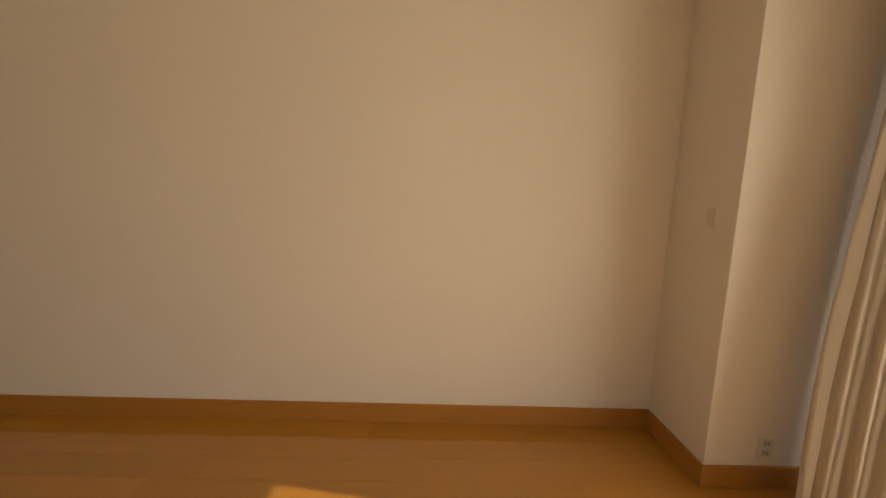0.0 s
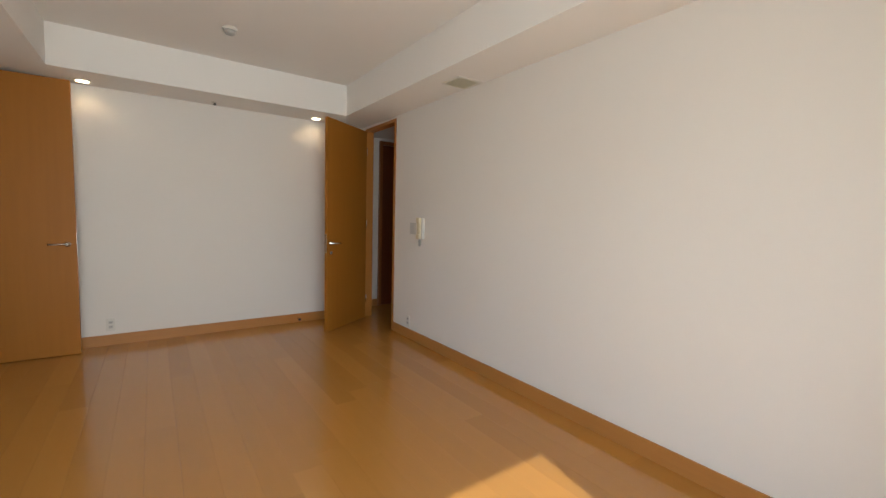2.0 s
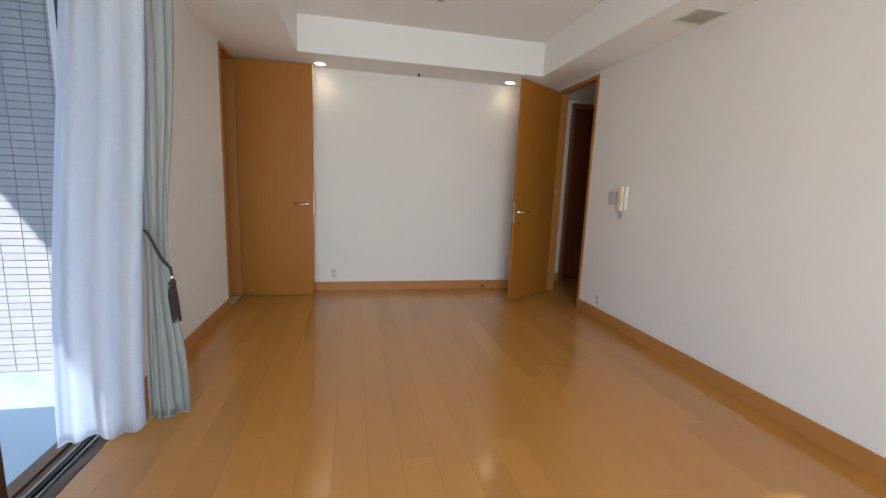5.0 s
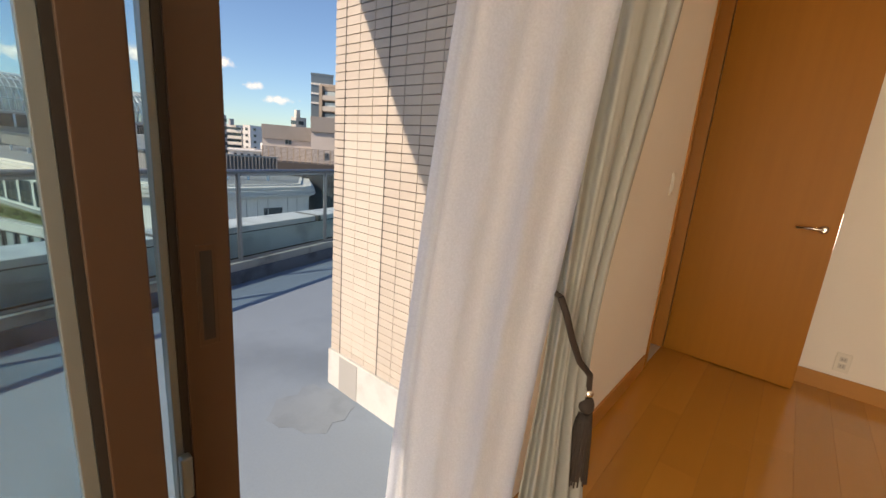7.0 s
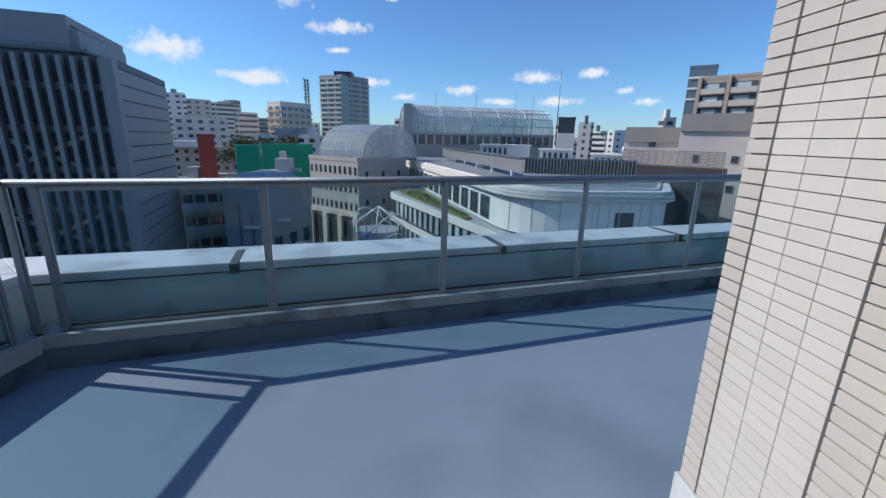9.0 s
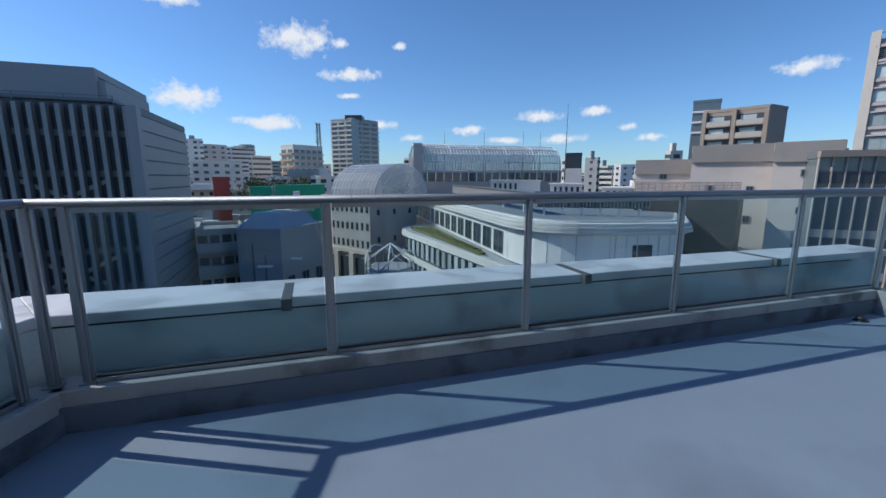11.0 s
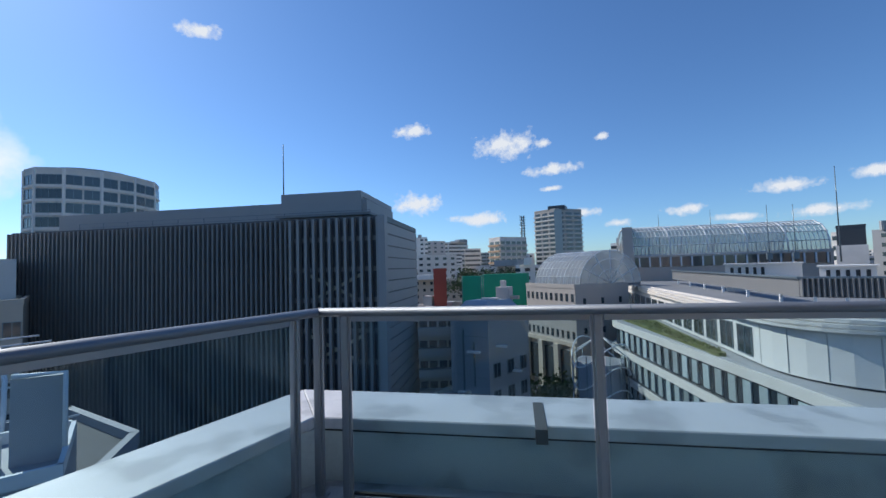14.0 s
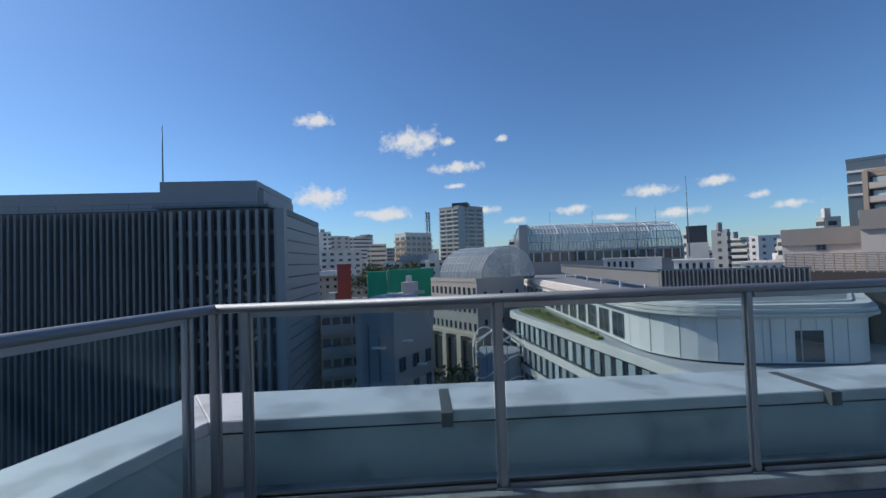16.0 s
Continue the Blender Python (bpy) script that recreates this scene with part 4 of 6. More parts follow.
pp = LC + dl * 15 + nl * 5
part("lightning_rod", add_tube(bmesh.new(), ((pp.x, pp.y, 9), (pp.x, pp.y, 14), (pp.x, pp.y, 18.2)), [0.12, 0.08, 0.05], 6), GREYALU, office)

for k in range(12):
    p = LC + dl * (2 + 3.6 * k) + nl * 1.2
    part("roof_post", add_tube(bmesh.new(), ((p.x, p.y, 7.2), (p.x, p.y, 8.3)), 0.04, 4), GREYALU, office)
p, q = LC + dl * 2 + nl * 1.2, LC + dl * 41.6 + nl * 1.2
for z in (7.8, 8.3):
    part("roof_rail", add_tube(bmesh.new(), ((p.x, p.y, z), (q.x, q.y, z)), 0.035, 4), GREYALU, office)

# grey apartment slab with a balcony stack
GA, GB = at(195.4, 65), at(174.0, 65)
apt = block("apartment_block", "grey rendered apartment block with a stack of glazed balconies", rect(GA, GB, 14), 17.4, mat("blue_grey_render", (0.66, 0.60, 0.55), 0.8, vary=0.05, scale=0.2, grain=4, bump=0.1))
m, length = face_frame(GA, GB)
fl = [14.3 - 2.84 * k for k in range(13)]
for frac, w, h, up in ((0.12, 0.85, 1.5, 0.65), (0.217, 0.85, 1.5, 0.65), (0.415, 2.2, 1.45, 0.30)):
    pane, rim = window_mesh(w, h, "dark")
    for z in fl:
        ob = part("window", pane, None, apt)
        ob.matrix_local = m @ Matrix.Translation((length * frac, 0, z + up))
        part("window_frame", rim, None, ob)
for z in fl:
    x0, x1 = length * 0.53, length * 0.75
    b = part("balcony", add_box(bmesh.new(), (x0, -0.10, z), (x1, 0.05, z + 2.25), 0, m), DARKCLAD, apt)
    for j in range(3):
        part("window", add_box(bmesh.new(), (x0 + 0.3 + 1.75 * j, -0.13, z + 0.2), (x0 + 1.8 + 1.75 * j, -0.09, z + 2.0), 0, m), WINDOW, b)
    part("balustrade", add_box(bmesh.new(), (x0, -0.22, z), (x1, -0.12, z + 0.95), 0, m), WINDOW if z < 8.5 else WINDOWP, b, "glass balustrade")
    part("slab", add_box(bmesh.new(), (x0 - 0.12, -0.26, z - 0.42), (x1 + 0.12, 0.05, z), 0, m), bpy.data.materials["blue_grey_render"], b)
    part("top_rail", add_box(bmesh.new(), (x0, -0.25, z + 0.95), (x1, -0.10, z + 1.02), 0, m), GREYALU, b)

# round-cornered tower
rc = at(156, 130)
ring = [rc + Vector((13 * math.cos(a), 9.5 * math.sin(a))) for a in [2 * math.pi * (k + 0.5) / 12 for k in range(12)]]
rt = block("residential_tower", "pale round-cornered residential tower with window bands", ring, 25.0, PALEWALL)
for a, b in zip(ring, ring[1:] + ring[:1]):
    if (a - EYE).length < 131 or (b - EYE).length < 131:
        windows(rt, a, b, [21.9 - 3.1 * k for k in range(8)], 2, 2.7, 2.0, framed=True)
        bands(rt, a, b, [21.2 - 3.1 * k for k in range(8)], 0.5, 0.3, WHITEWALL, "ledge")
for p in ring:
    if (p - EYE).length < 131:
        part("pilaster", add_prism(bmesh.new(), [p + Vector((0.35 * math.cos(a), 0.35 * math.sin(a))) for a in [math.pi * j / 3 for j in range(6)]], GROUND, 25.2), WHITEWALL, rt)
part("crown", add_prism(bmesh.new(), [rc + (p - rc) * 0.6 for p in ring], 25, 26.6), CONCRETE, rt)

# low tan houses
h1 = block("brick_apartments", "dark brown brick apartments under a flat roof", rect(at(175.5, 105), at(167.3, 105), 14), 11.2, BROWNWALL)
windows(h1, at(175.5, 105), at(167.3, 105), [8.6 - 2.9 * k for k in range(4)], 6, 1.5, 1.3)
h2 = block("tan_house", "tan tiled low block with a white pitched skylight roof", rect(at(174.2, 62), at(161.5, 60), 16), -1.2, TANWALL)
windows(h2, at(174.2, 62), at(161.5, 60), [-4.4 - 3.0 * k for k in range(5)], 9, 1.2, 1.4)
a, b = at(172.2, 63), at(168.6, 62.5)
bm = bmesh.new()
vs = [bm.verts.new((p.x, p.y, z)) for p, z in ((a, -1.0), (b, -1.0), (at(168.2, 68), 3.2), (at(171.6, 68), 3.2))]
bm.faces.new(vs)
r = bmesh.ops.extrude_face_region(bm, geom=bm.faces[:])
bmesh.ops.translate(bm, vec=(0, 0, -0.4), verts=[v for v in r["geom"] if isinstance(v, bmesh.types.BMVert)])
part("pitched_roof", bm, WHITEWALL, h2, "white pitched roof")
part("attic", add_prism(bmesh.new(), [at(168.4, 66), at(162, 66), at(162, 76), at(168.4, 76)], -1.2, 3.6), PALEWALL, h2)
h3 = block("white_house", "white low building with dark roof edge", rect(at(175, 85), at(169, 85), 12), 5.6, WHITEWALL)
windows(h3, at(175, 85), at(169, 85), [2.6, -0.4, -3.4], 5, 1.3, 1.3)

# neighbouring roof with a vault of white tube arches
# the roof surface's shade is put into its dark base colour
low = block("neighbour_roof", "lower neighbouring roof, coloured dark to stand for shade, with pale parapets", [at(205, 14), at(172, 20), at(158, 20), at(152.5, 26), at(158, 34), at(205, 36)], -7.0, SLATE, "building", roof_mat=mat("dark_roof", (0.095, 0.10, 0.105), 0.8, vary=0.15, scale=0.4, grain=5, stain=0.2))
arch = thing("arch_canopy", "open canopy of paired white tube arches on the roof", "canopy")
A0, A1 = at(196, 26.5), at(157.2, 25.5)
da = (A1 - A0).normalized()
na = Vector((-da.y, da.x))
if na.dot(A0 - EYE) < 0:
    na = -na
total = (A1 - A0).length
arch_curve = [(-0.3, 0.0), (0.0, 1.3), (0.5, 2.6), (1.4, 3.8), (2.7, 4.6), (4.2, 5.0), (6.2, 5.15)]
pairs = 8
for k in range(pairs):
    s = total * (k + 0.09) / pairs
    for lean in (-0.85, 0.85):
        pts = []
        for d, z in arch_curve:
            q = A0 + da * (s + lean * (1 - z / 5.15)) + na * d
            pts.append((q.x, q.y, -7.0 + z))
        part("arch", add_tube(bmesh.new(), pts, 0.095, 7), LATTICE, arch)
for z, d in ((5.15, 6.2), (5.0, 4.2), (1.9, 0.2), (2.6, 6.4), (0.9, 6.4)):
    p, q = A0 + na * d, A1 + na * d
    part("purlin", add_tube(bmesh.new(), ((p.x, p.y, z - 7), (q.x, q.y, z - 7)), 0.05, 6), LATTICE, arch)
ac = thing("roof_plant_room", "pale rooftop plant room with white-edged parapet", "plant room")
pr = [at(173, 19.5), at(158.5, 18.6), at(157.5, 24.0), at(169.5, 25)]
part("wall", add_prism(bmesh.new(), pr, -7.0, -5.3), SLATE, ac)
c = sum(pr, Vector((0, 0))) / 4
for a, b in zip(pr, pr[1:] + pr[:1]):
    d = (b - a).normalized()
    n = Vector((-d.y, d.x)) * (1 if Vector((-d.y, d.x)).dot(c - a) > 0 else -1)
    part("parapet_edge", add_prism(bmesh.new(), [a, b, b + n * 0.16, a + n * 0.16], -5.35, -4.85), LATTICE, ac)
part("screen", add_prism(bmesh.new(), [at(162.3, 21), at(158.6, 20.6), at(158.4, 21.0), at(162.2, 21.4)], -5.3, -2.3), SLATE, ac)
part("screen_frame", add_tube(bmesh.new(), [(*at(162.2, 20.9), -2.2), (*at(158.4, 20.5), -2.2), (*at(158.4, 20.5), -5.0)], 0.09, 6), LATTICE, ac)
for k, be in enumerate((169, 166.6, 164.2)):
    u = thing("air_unit", "white rooftop air-conditioning unit with round fans", "air conditioner", "rooftop air units")
    p = at(be, 21.5)
    part("case", add_box(bmesh.new(), (p.x - 0.42, p.y - 0.5, -5.3), (p.x + 0.42, p.y + 0.5, -4.2), 0.04), WHITEWALL, u)
    part("fan", add_lathe(bmesh.new(), ((0.33, 0), (0.33, 0.16), (0.26, 0.18)), pose(p.x, p.y, -4.2)), GREYPL, u)
ch = thing("chiller_box", "white louvred chiller box on the low roof", "chiller")
p = at(187.5, 16.4)
part("case", add_box(bmesh.new(), (p.x - 0.9, p.y - 0.7, -7.0), (p.x + 0.9, p.y + 0.7, -4.3), 0.05), WHITEWALL, ch)
for k in range(3):
    part("vent", add_box(bmesh.new(), (p.x - 0.75 + 0.52 * k, p.y + 0.69, -4.9), (p.x - 0.35 + 0.52 * k, p.y + 0.72, -4.65)), DARKPL, ch)
st = thing("roof_steps", "metal handrailed steps across the low roof", "steps")
for dx in (0, 0.9):
    p, q = at(180.5, 17), at(173.5, 21)
    part("handrail", add_tube(bmesh.new(), ((p.x + dx, p.y, -6.6), (p.x + dx, p.y, -5.7), (q.x + dx, q.y, -4.9), (q.x + dx, q.y, -6.9)), 0.04, 6), GREYALU, st)
for k in range(8):
    p = at(180.5, 17).lerp(at(173.5, 21), k / 7)
    part("tread", add_box(bmesh.new(), (p.x, p.y - 0.15, -7 + 0.02 + 0.1 * k), (p.x + 0.9, p.y + 0.15, -6.9 + 0.1 * k)), GREYALU, st)


low_roof_scale = Matrix.Translation((EYE.x, EYE.y, 1.1)) @ Matrix.Scale(1.3, 4) @ Matrix.Translation((-EYE.x, -EYE.y, -1.1))
for ob in [o for o in scene.objects if o.parent is None and o.name.split(".")[0] in ("neighbour_roof", "arch_canopy", "roof_plant_room", "air_unit", "chiller_box", "roof_steps")]:
    ob.matrix_world = low_roof_scale

# stone block with a glazed barrel vault
FL, FC, FR = at(104.6, 76), at(98.3, 66), at(91.8, 72)
stone = block("vaulted_block", "grey stone block crowned by a glazed barrel vault", [FL, FC, FR, FL + (FR - FC)], -2.4, GREYSTONE)
windows(stone, FL, FC, [-4.6 - 2.9 * k for k in range(3)], 10, 0.55, 1.2, framed=False)
windows(stone, FC, FR, [-5.0, -9.5], 3, 0.5, 0.9, framed=False)
bands(stone, FL, FC, [-11.4], 0.6, 0.5, TANWALL, "cornice")
m, length = face_frame(FL, FC)
for k in range(3):
    part("portal", add_box(bmesh.new(), (1.2 + 4.0 * k, -0.4, -18), (4.0 + 4.0 * k, 0.05, -12.2), 0, m), WINDOW, stone)
for k in range(4):
    part("pilaster", add_box(bmesh.new(), (0.1 + 4.0 * k, -0.9, -24), (1.2 + 4.0 * k, 0.02, -11.4), 0, m), TANWALL, stone)
vault = thing("glass_vault", "ribbed glass barrel vault roof on the stone block", "glass roof")
fd, fn = (FC - FL).normalized(), (FR - FC).normalized()
mid0, mid1 = FL + fn * 7.0 + fd * 1.0, FC + fn * 7.0 - fd * 0.4
VR = 5.8
steps = 12


def vault_ring(base):
    return [(base.x + fn.x * VR * math.cos(a), base.y + fn.y * VR * math.cos(a), -2.2 + VR * 0.95 * math.sin(a)) for a in [math.pi * k / steps for k in range(steps + 1)]]


bm = bmesh.new()
r0, r1 = [bm.verts.new(p) for p in vault_ring(mid0)], [bm.verts.new(p) for p in vault_ring(mid1)]
for k in range(steps):
    bm.faces.new((r0[k], r0[k + 1], r1[k + 1], r1[k]))
bm.faces.new(r1)
bm.faces.new(r0)
part("glazing", bm, VAULTGLASS, vault)
for k in range(13):
    part("rib", add_tube(bmesh.new(), vault_ring(mid0.lerp(mid1, k / 12)), 0.06 if k % 4 == 0 else 0.032, 5), LATTICE, vault)
part("floor_deck", add_prism(bmesh.new(), [mid0 - fn * 5.6, mid0 + fn * 5.6, mid1 + fn * 5.6, mid1 - fn * 5.6], -2.5, -2.05), ROOFGREY, vault)
for a in (0.22, 0.5, 0.78):
    c0 = mid0.lerp(mid1, a)
    part("frame", add_tube(bmesh.new(), [(c0.x - fn.x * 3.6, c0.y - fn.y * 3.6, -2.1), (c0.x - fn.x * 3.0, c0.y - fn.y * 3.0, 1.2), (c0.x + fn.x * 3.0, c0.y + fn.y * 3.0, 1.2), (c0.x + fn.x * 3.6, c0.y + fn.y * 3.6, -2.1)], 0.12, 5), GREYALU, vault)
for rad in (0.45, 0.75):
    part("end_hoop", add_tube(bmesh.new(), [(mid1.x + fn.x * VR * rad * math.cos(a), mid1.y + fn.y * VR * rad * math.cos(a), -2.2 + VR * 0.95 * rad * math.sin(a)) for a in [math.pi * j / 12 for j in range(13)]], 0.05, 5), LATTICE, vault)
for k in range(1, steps):
    part("purlin", add_tube(bmesh.new(), (vault_ring(mid0)[k], vault_ring(mid1)[k]), 0.03, 5), LATTICE, vault)
for k in range(1, 6):
    q = vault_ring(mid1)[k * 2]
    part("spoke", add_tube(bmesh.new(), ((mid1.x, mid1.y, -2.0), q), 0.08, 5), LATTICE, vault)

# cage-like stair with a pointed top beside the stone block
cage = thing("lattice_stair", "curved steel lattice stair enclosure with a pointed top", "stair enclosure")
cc = at(95.5, 58)
for k in range(16):
    a = 2 * math.pi * k / 16
    part("bar", add_tube(bmesh.new(), ((cc.x + 3.6 * math.cos(a), cc.y + 3.6 * math.sin(a), -26), (cc.x + 3.6 * math.cos(a), cc.y + 3.6 * math.sin(a), -10.4)), 0.07, 5), GREYALU, cage)
for z in (-10.4, -13.2, -16, -19):
    part("hoop", add_tube(bmesh.new(), [(cc.x + 3.6 * math.cos(a), cc.y + 3.6 * math.sin(a), z + 1.6 * math.sin(2 * a)) for a in [2 * math.pi * j / 24 for j in range(25)]], 0.10, 5), LATTICE, cage)
part("core", add_lathe(bmesh.new(), ((2.9, -26), (2.9, -11.5)), pose(cc.x, cc.y, 0), 16), SLATE, cage)
for k in range(6):
    a = 2 * math.pi * k / 6
    part("strut", add_tube(bmesh.new(), ((cc.x + 3.6 * math.cos(a), cc.y + 3.6 * math.sin(a), -10.4), (cc.x, cc.y, -8.2)), 0.09, 5), LATTICE, cage)


def slab_tower(name, label, b0, bm_, b1, dist, top, mats, floors, pitch, bays=(3, 3), depth=None):
    """A tower seen on two faces that meet at the bearing bm_."""
    p0, pc, p1 = at(b0, dist * 1.04), at(bm_, dist), at(b1, dist * 1.05)
    t = block(name, label, [p0, pc, p1, p0 + (p1 - pc)], top, mats[0])
    for (a, b), mt, n in (((p0, pc), mats[1], bays[0]), ((pc, p1), mats[2], bays[1])):
        zs = [top - 1.2 - pitch * (k + 1) for k in range(floors)]
        windows(t, a, b, [z + 0.9 for z in zs], n, (b - a).length / n * 0.72, pitch * 0.52, framed=False)
        bands(t, a, b, zs, pitch * 0.30, 0.8, mt, "balcony")
    return t


tw = slab_tower("residential_tower", "tall slim residential tower with tiled balconies", 103.1, 100.3, 97.0, 230, 31.5, (GREYSTONE, PALEWALL, PALEWALL), 20, 2.45, (3, 3))
c = at(100, 236)
plant_box(tw, c, (9, 9, 2.2), 31.5, DARKCLAD)
glass_col = part("glass_bay", add_prism(bmesh.new(), [at(100.5, 228), at(99.5, 228), at(99.5, 231), at(100.5, 231)], GROUND, 31.0), WINDOWP, tw)
mast = thing("radio_mast", "slender steel lattice radio mast", "mast")
q = at(104.7, 285)
for dx, dy in ((-1, -1), (1, -1), (1, 1), (-1, 1)):
    part("leg", add_tube(bmesh.new(), ((q.x + 1.3 * dx, q.y + 1.3 * dy, GROUND), (q.x + 0.8 * dx, q.y + 0.8 * dy, 35.5)), 0.25, 5), GREYALU, mast)
for k in range(14):
    part("brace", add_tube(bmesh.new(), ((q.x + 1.0, q.y - 1.0, 8 + 1.9 * k), (q.x - 1.0, q.y + 1.0, 9.9 + 1.9 * k)), 0.12, 4), GREYALU, mast)
for k in range(7):
    part("platform", add_box(bmesh.new(), (q.x - 1.5, q.y - 1.7, 23 + 1.9 * k), (q.x + 1.5, q.y + 1.7, 23.25 + 1.9 * k)), GREYALU, mast)
    part("dish", add_lathe(bmesh.new(), ((0.05, -0.2), (0.34, 0), (0.36, 0.08)), pose(q.x + 1.6, q.y + (k % 3 - 1) * 1.3, 23.9 + 1.9 * k, 0, 90, 0), 10), GREYALU, mast)
slab_tower("apartment_block", "cream apartment block with orange balcony ends", 109.4, 107.9, 104.3, 205, 15.5, (PALEWALL, mat("orange_tile", (0.50, 0.32, 0.20), 0.7), BEIGE), 8, 2.9, (2, 5))
p0, pc, p1 = at(56.7, 113), at(50.7, 110), at(49.3, 116)
brown = block("brown_tower", "brown-framed apartment tower with deep balconies", [p0, pc, p1, p0 + (p1 - pc) * 2.2], 15.3, BROWNWALL)
m, length = face_frame(p0, pc)
for k in range(8):
    z = 12.4 - 2.62 * k
    for j in range(2):
        x0, x1 = length * (0.06 + 0.48 * j), length * (0.45 + 0.48 * j)
        bal = part("balcony", add_box(bmesh.new(), (x0, -0.06, z), (x1, 0.3, z + 1.9), 0, m), DARKCLAD, brown)
        part("window", add_box(bmesh.new(), (x0 + 0.5, -0.09, z + 0.1), (x1 - 1.4, -0.05, z + 1.7), 0, m), WINDOWP, bal)
        part("balustrade", add_box(bmesh.new(), (x0, -0.9, z - 0.3), (x1, -0.75, z + 0.75), 0, m), GREYSTONE, bal)
        part("slab", add_box(bmesh.new(), (x0, -0.9, z - 0.5), (x1, 0.0, z - 0.3), 0, m), BROWNWALL, bal)
for j in range(3):
    part("pier", add_box(bmesh.new(), (length * (0.0 + 0.468 * j), -1.0, GROUND), (length * (0.064 + 0.468 * j), 0.05, 15.4), 0, m), BROWNWALL, brown)
ext = block("tower_annex", "grey glass annex behind the brown tower", rect(at(57.9, 130), at(55.2, 130), 8), 20.3, GREYALU)
bands(ext, at(57.9, 130), at(55.2, 130), [17.6, 15, 12.4], 0.5, 0.3, WHITEWALL)

# red and green structures, shaded roofs between
block("red_block", "brick-red rendered stair block", rect(at(117.3, 110), at(115.5, 110), 5), 0.7, RED)
gn = thing("scaffold_net", "green mesh net round a building under work", "scaffold net")
for (a, b, z) in ((at(113.4, 100), at(110.6, 98), -0.9), (at(110.6, 98), at(104.2, 104), -0.6)):
    part("net", add_prism(bmesh.new(), [a, b, b * 1.03, a * 1.03], -14, z), GREENNET if b.y > -38 else mat("light_green_net", (0.05, 0.36, 0.22), 0.8, vary=0.1, scale=0.4, grain=4, bump=0.3), gn)
    for k in range(2):
        p = a.lerp(b, 0.03 + 0.94 * k)
        part("pole", add_tube(bmesh.new(), ((p.x, p.y, -14), (p.x, p.y, z + 0.3)), 0.06, 5), GREYALU, gn)
    m, length = face_frame(a, b)
    for k in range(4):
        part("seam", add_box(bmesh.new(), (0, -0.05, z - 1.9 - 1.9 * k), (length, 0.02, z - 1.82 - 1.9 * k), 0, m), GREENNET, gn)
bg = block("slate_block", "slate-grey clad block with chamfered roof and vents", [at(115.2, 52), at(110, 49), at(104.6, 56), at(108, 66), at(114, 62)], -5.2, SLATE)
bm = bmesh.new()
lo = [at(115.0, 53), at(110.2, 50.2), at(105.0, 56.5), at(108, 65)]
hi = [at(113, 56), at(110.0, 54), at(106.8, 58), at(108.4, 62)]
vl, vh = [bm.verts.new((p.x, p.y, -5.2)) for p in lo], [bm.verts.new((p.x, p.y, -3.3)) for p in hi]
bm.faces.new(vh)
for k in range(4):
    bm.faces.new((vl[k], vl[(k + 1) % 4], vh[(k + 1) % 4], vh[k]))
part("mansard", bm, mat("pale_roof_sheet", (0.36, 0.39, 0.42), 0.55, vary=0.1, scale=0.4, grain=5, bump=0.1, stain=0.1), bg)
for be, dd, zz in ((112, 49.6, -9), (108.3, 50.5, -8.5), (106.4, 53, -12), (109, 49, -16), (113.4, 50.6, -14)):
    p = at(be, dd)
    part("wall_vent", add_box(bmesh.new(), (p.x - 0.1, p.y - 0.8, zz), (p.x + 0.5, p.y + 0.8, zz + 0.22)), WHITEWALL, bg)
plant_box(bg, at(107.6, 59), (1.9, 1.9, 1.9), -3.6, BEIGE, "stair_head")
plant_box(bg, at(107.7, 59), (0.7, 0.7, 0.9), -1.7, PALEWALL, "tank")
plant_box(bg, at(109.6, 56.6), (0.8, 2.4, 0.35), -3.4, PALEWALL, "skylight")
plant_box(bg, at(106.4, 58.5), (0.8, 1.6, 0.45), -3.4, TANWALL, "skylight")
bm = bmesh.new()
tip = [(at(105.6, 54.2), -5.0), (at(104.5, 56.0), -7.6), (at(104.3, 58.2), -5.0), (at(105.6, 55.4), -9.4)]
vt = [bm.verts.new((*p, z)) for p, z in tip] + [bm.verts.new((*at(106.2, 58.0), -6.5))]
for f in ((0, 1, 2), (0, 3, 1), (0, 2, 4), (1, 4, 2), (3, 4, 1), (0, 4, 3)):
    bm.faces.new([vt[j] for j in f])
part("chamfer_facet", bm, GREYSTONE, bg)
m, length = face_frame(at(115.2, 52), at(110, 49))
for x0, z0, z1 in ((0.34, -15, -6.4), (0.62, -13, -7.8)):
    part("downpipe", add_box(bmesh.new(), (length * x0, -0.16, z0), (length * x0 + 0.14, 0, z1), 0, m), GREYALU, bg)
for k in range(7):
    part("panel_seam", add_box(bmesh.new(), (0, -0.03, -7.2 - 2.4 * k), (length, 0.02, -7.14 - 2.4 * k), 0, m), GREYALU, bg)
windows(bg, at(110, 49), at(104.6, 56), [-12 - 3.2 * k for k in range(5)], 3, 1.2, 1.6)
ap = block("apartment_block", "tan apartment block with open access balconies", rect(at(119.6, 60), at(114.3, 60), 10), -6.0, TANWALL)
bands(ap, at(119.6, 60), at(114.3, 60), [-8.4 - 2.9 * k for k in range(6)], 1.1, 1.2, BEIGE, "balcony")
windows(ap, at(119.6, 60), at(114.3, 60), [-7.4 - 2.9 * k for k in range(6)], 4, 1.1, 1.1, framed=False)
block("low_house", "low tan house roof between the blocks", rect(at(119.4, 48), at(116, 46), 6), -14.2, TANWALL)

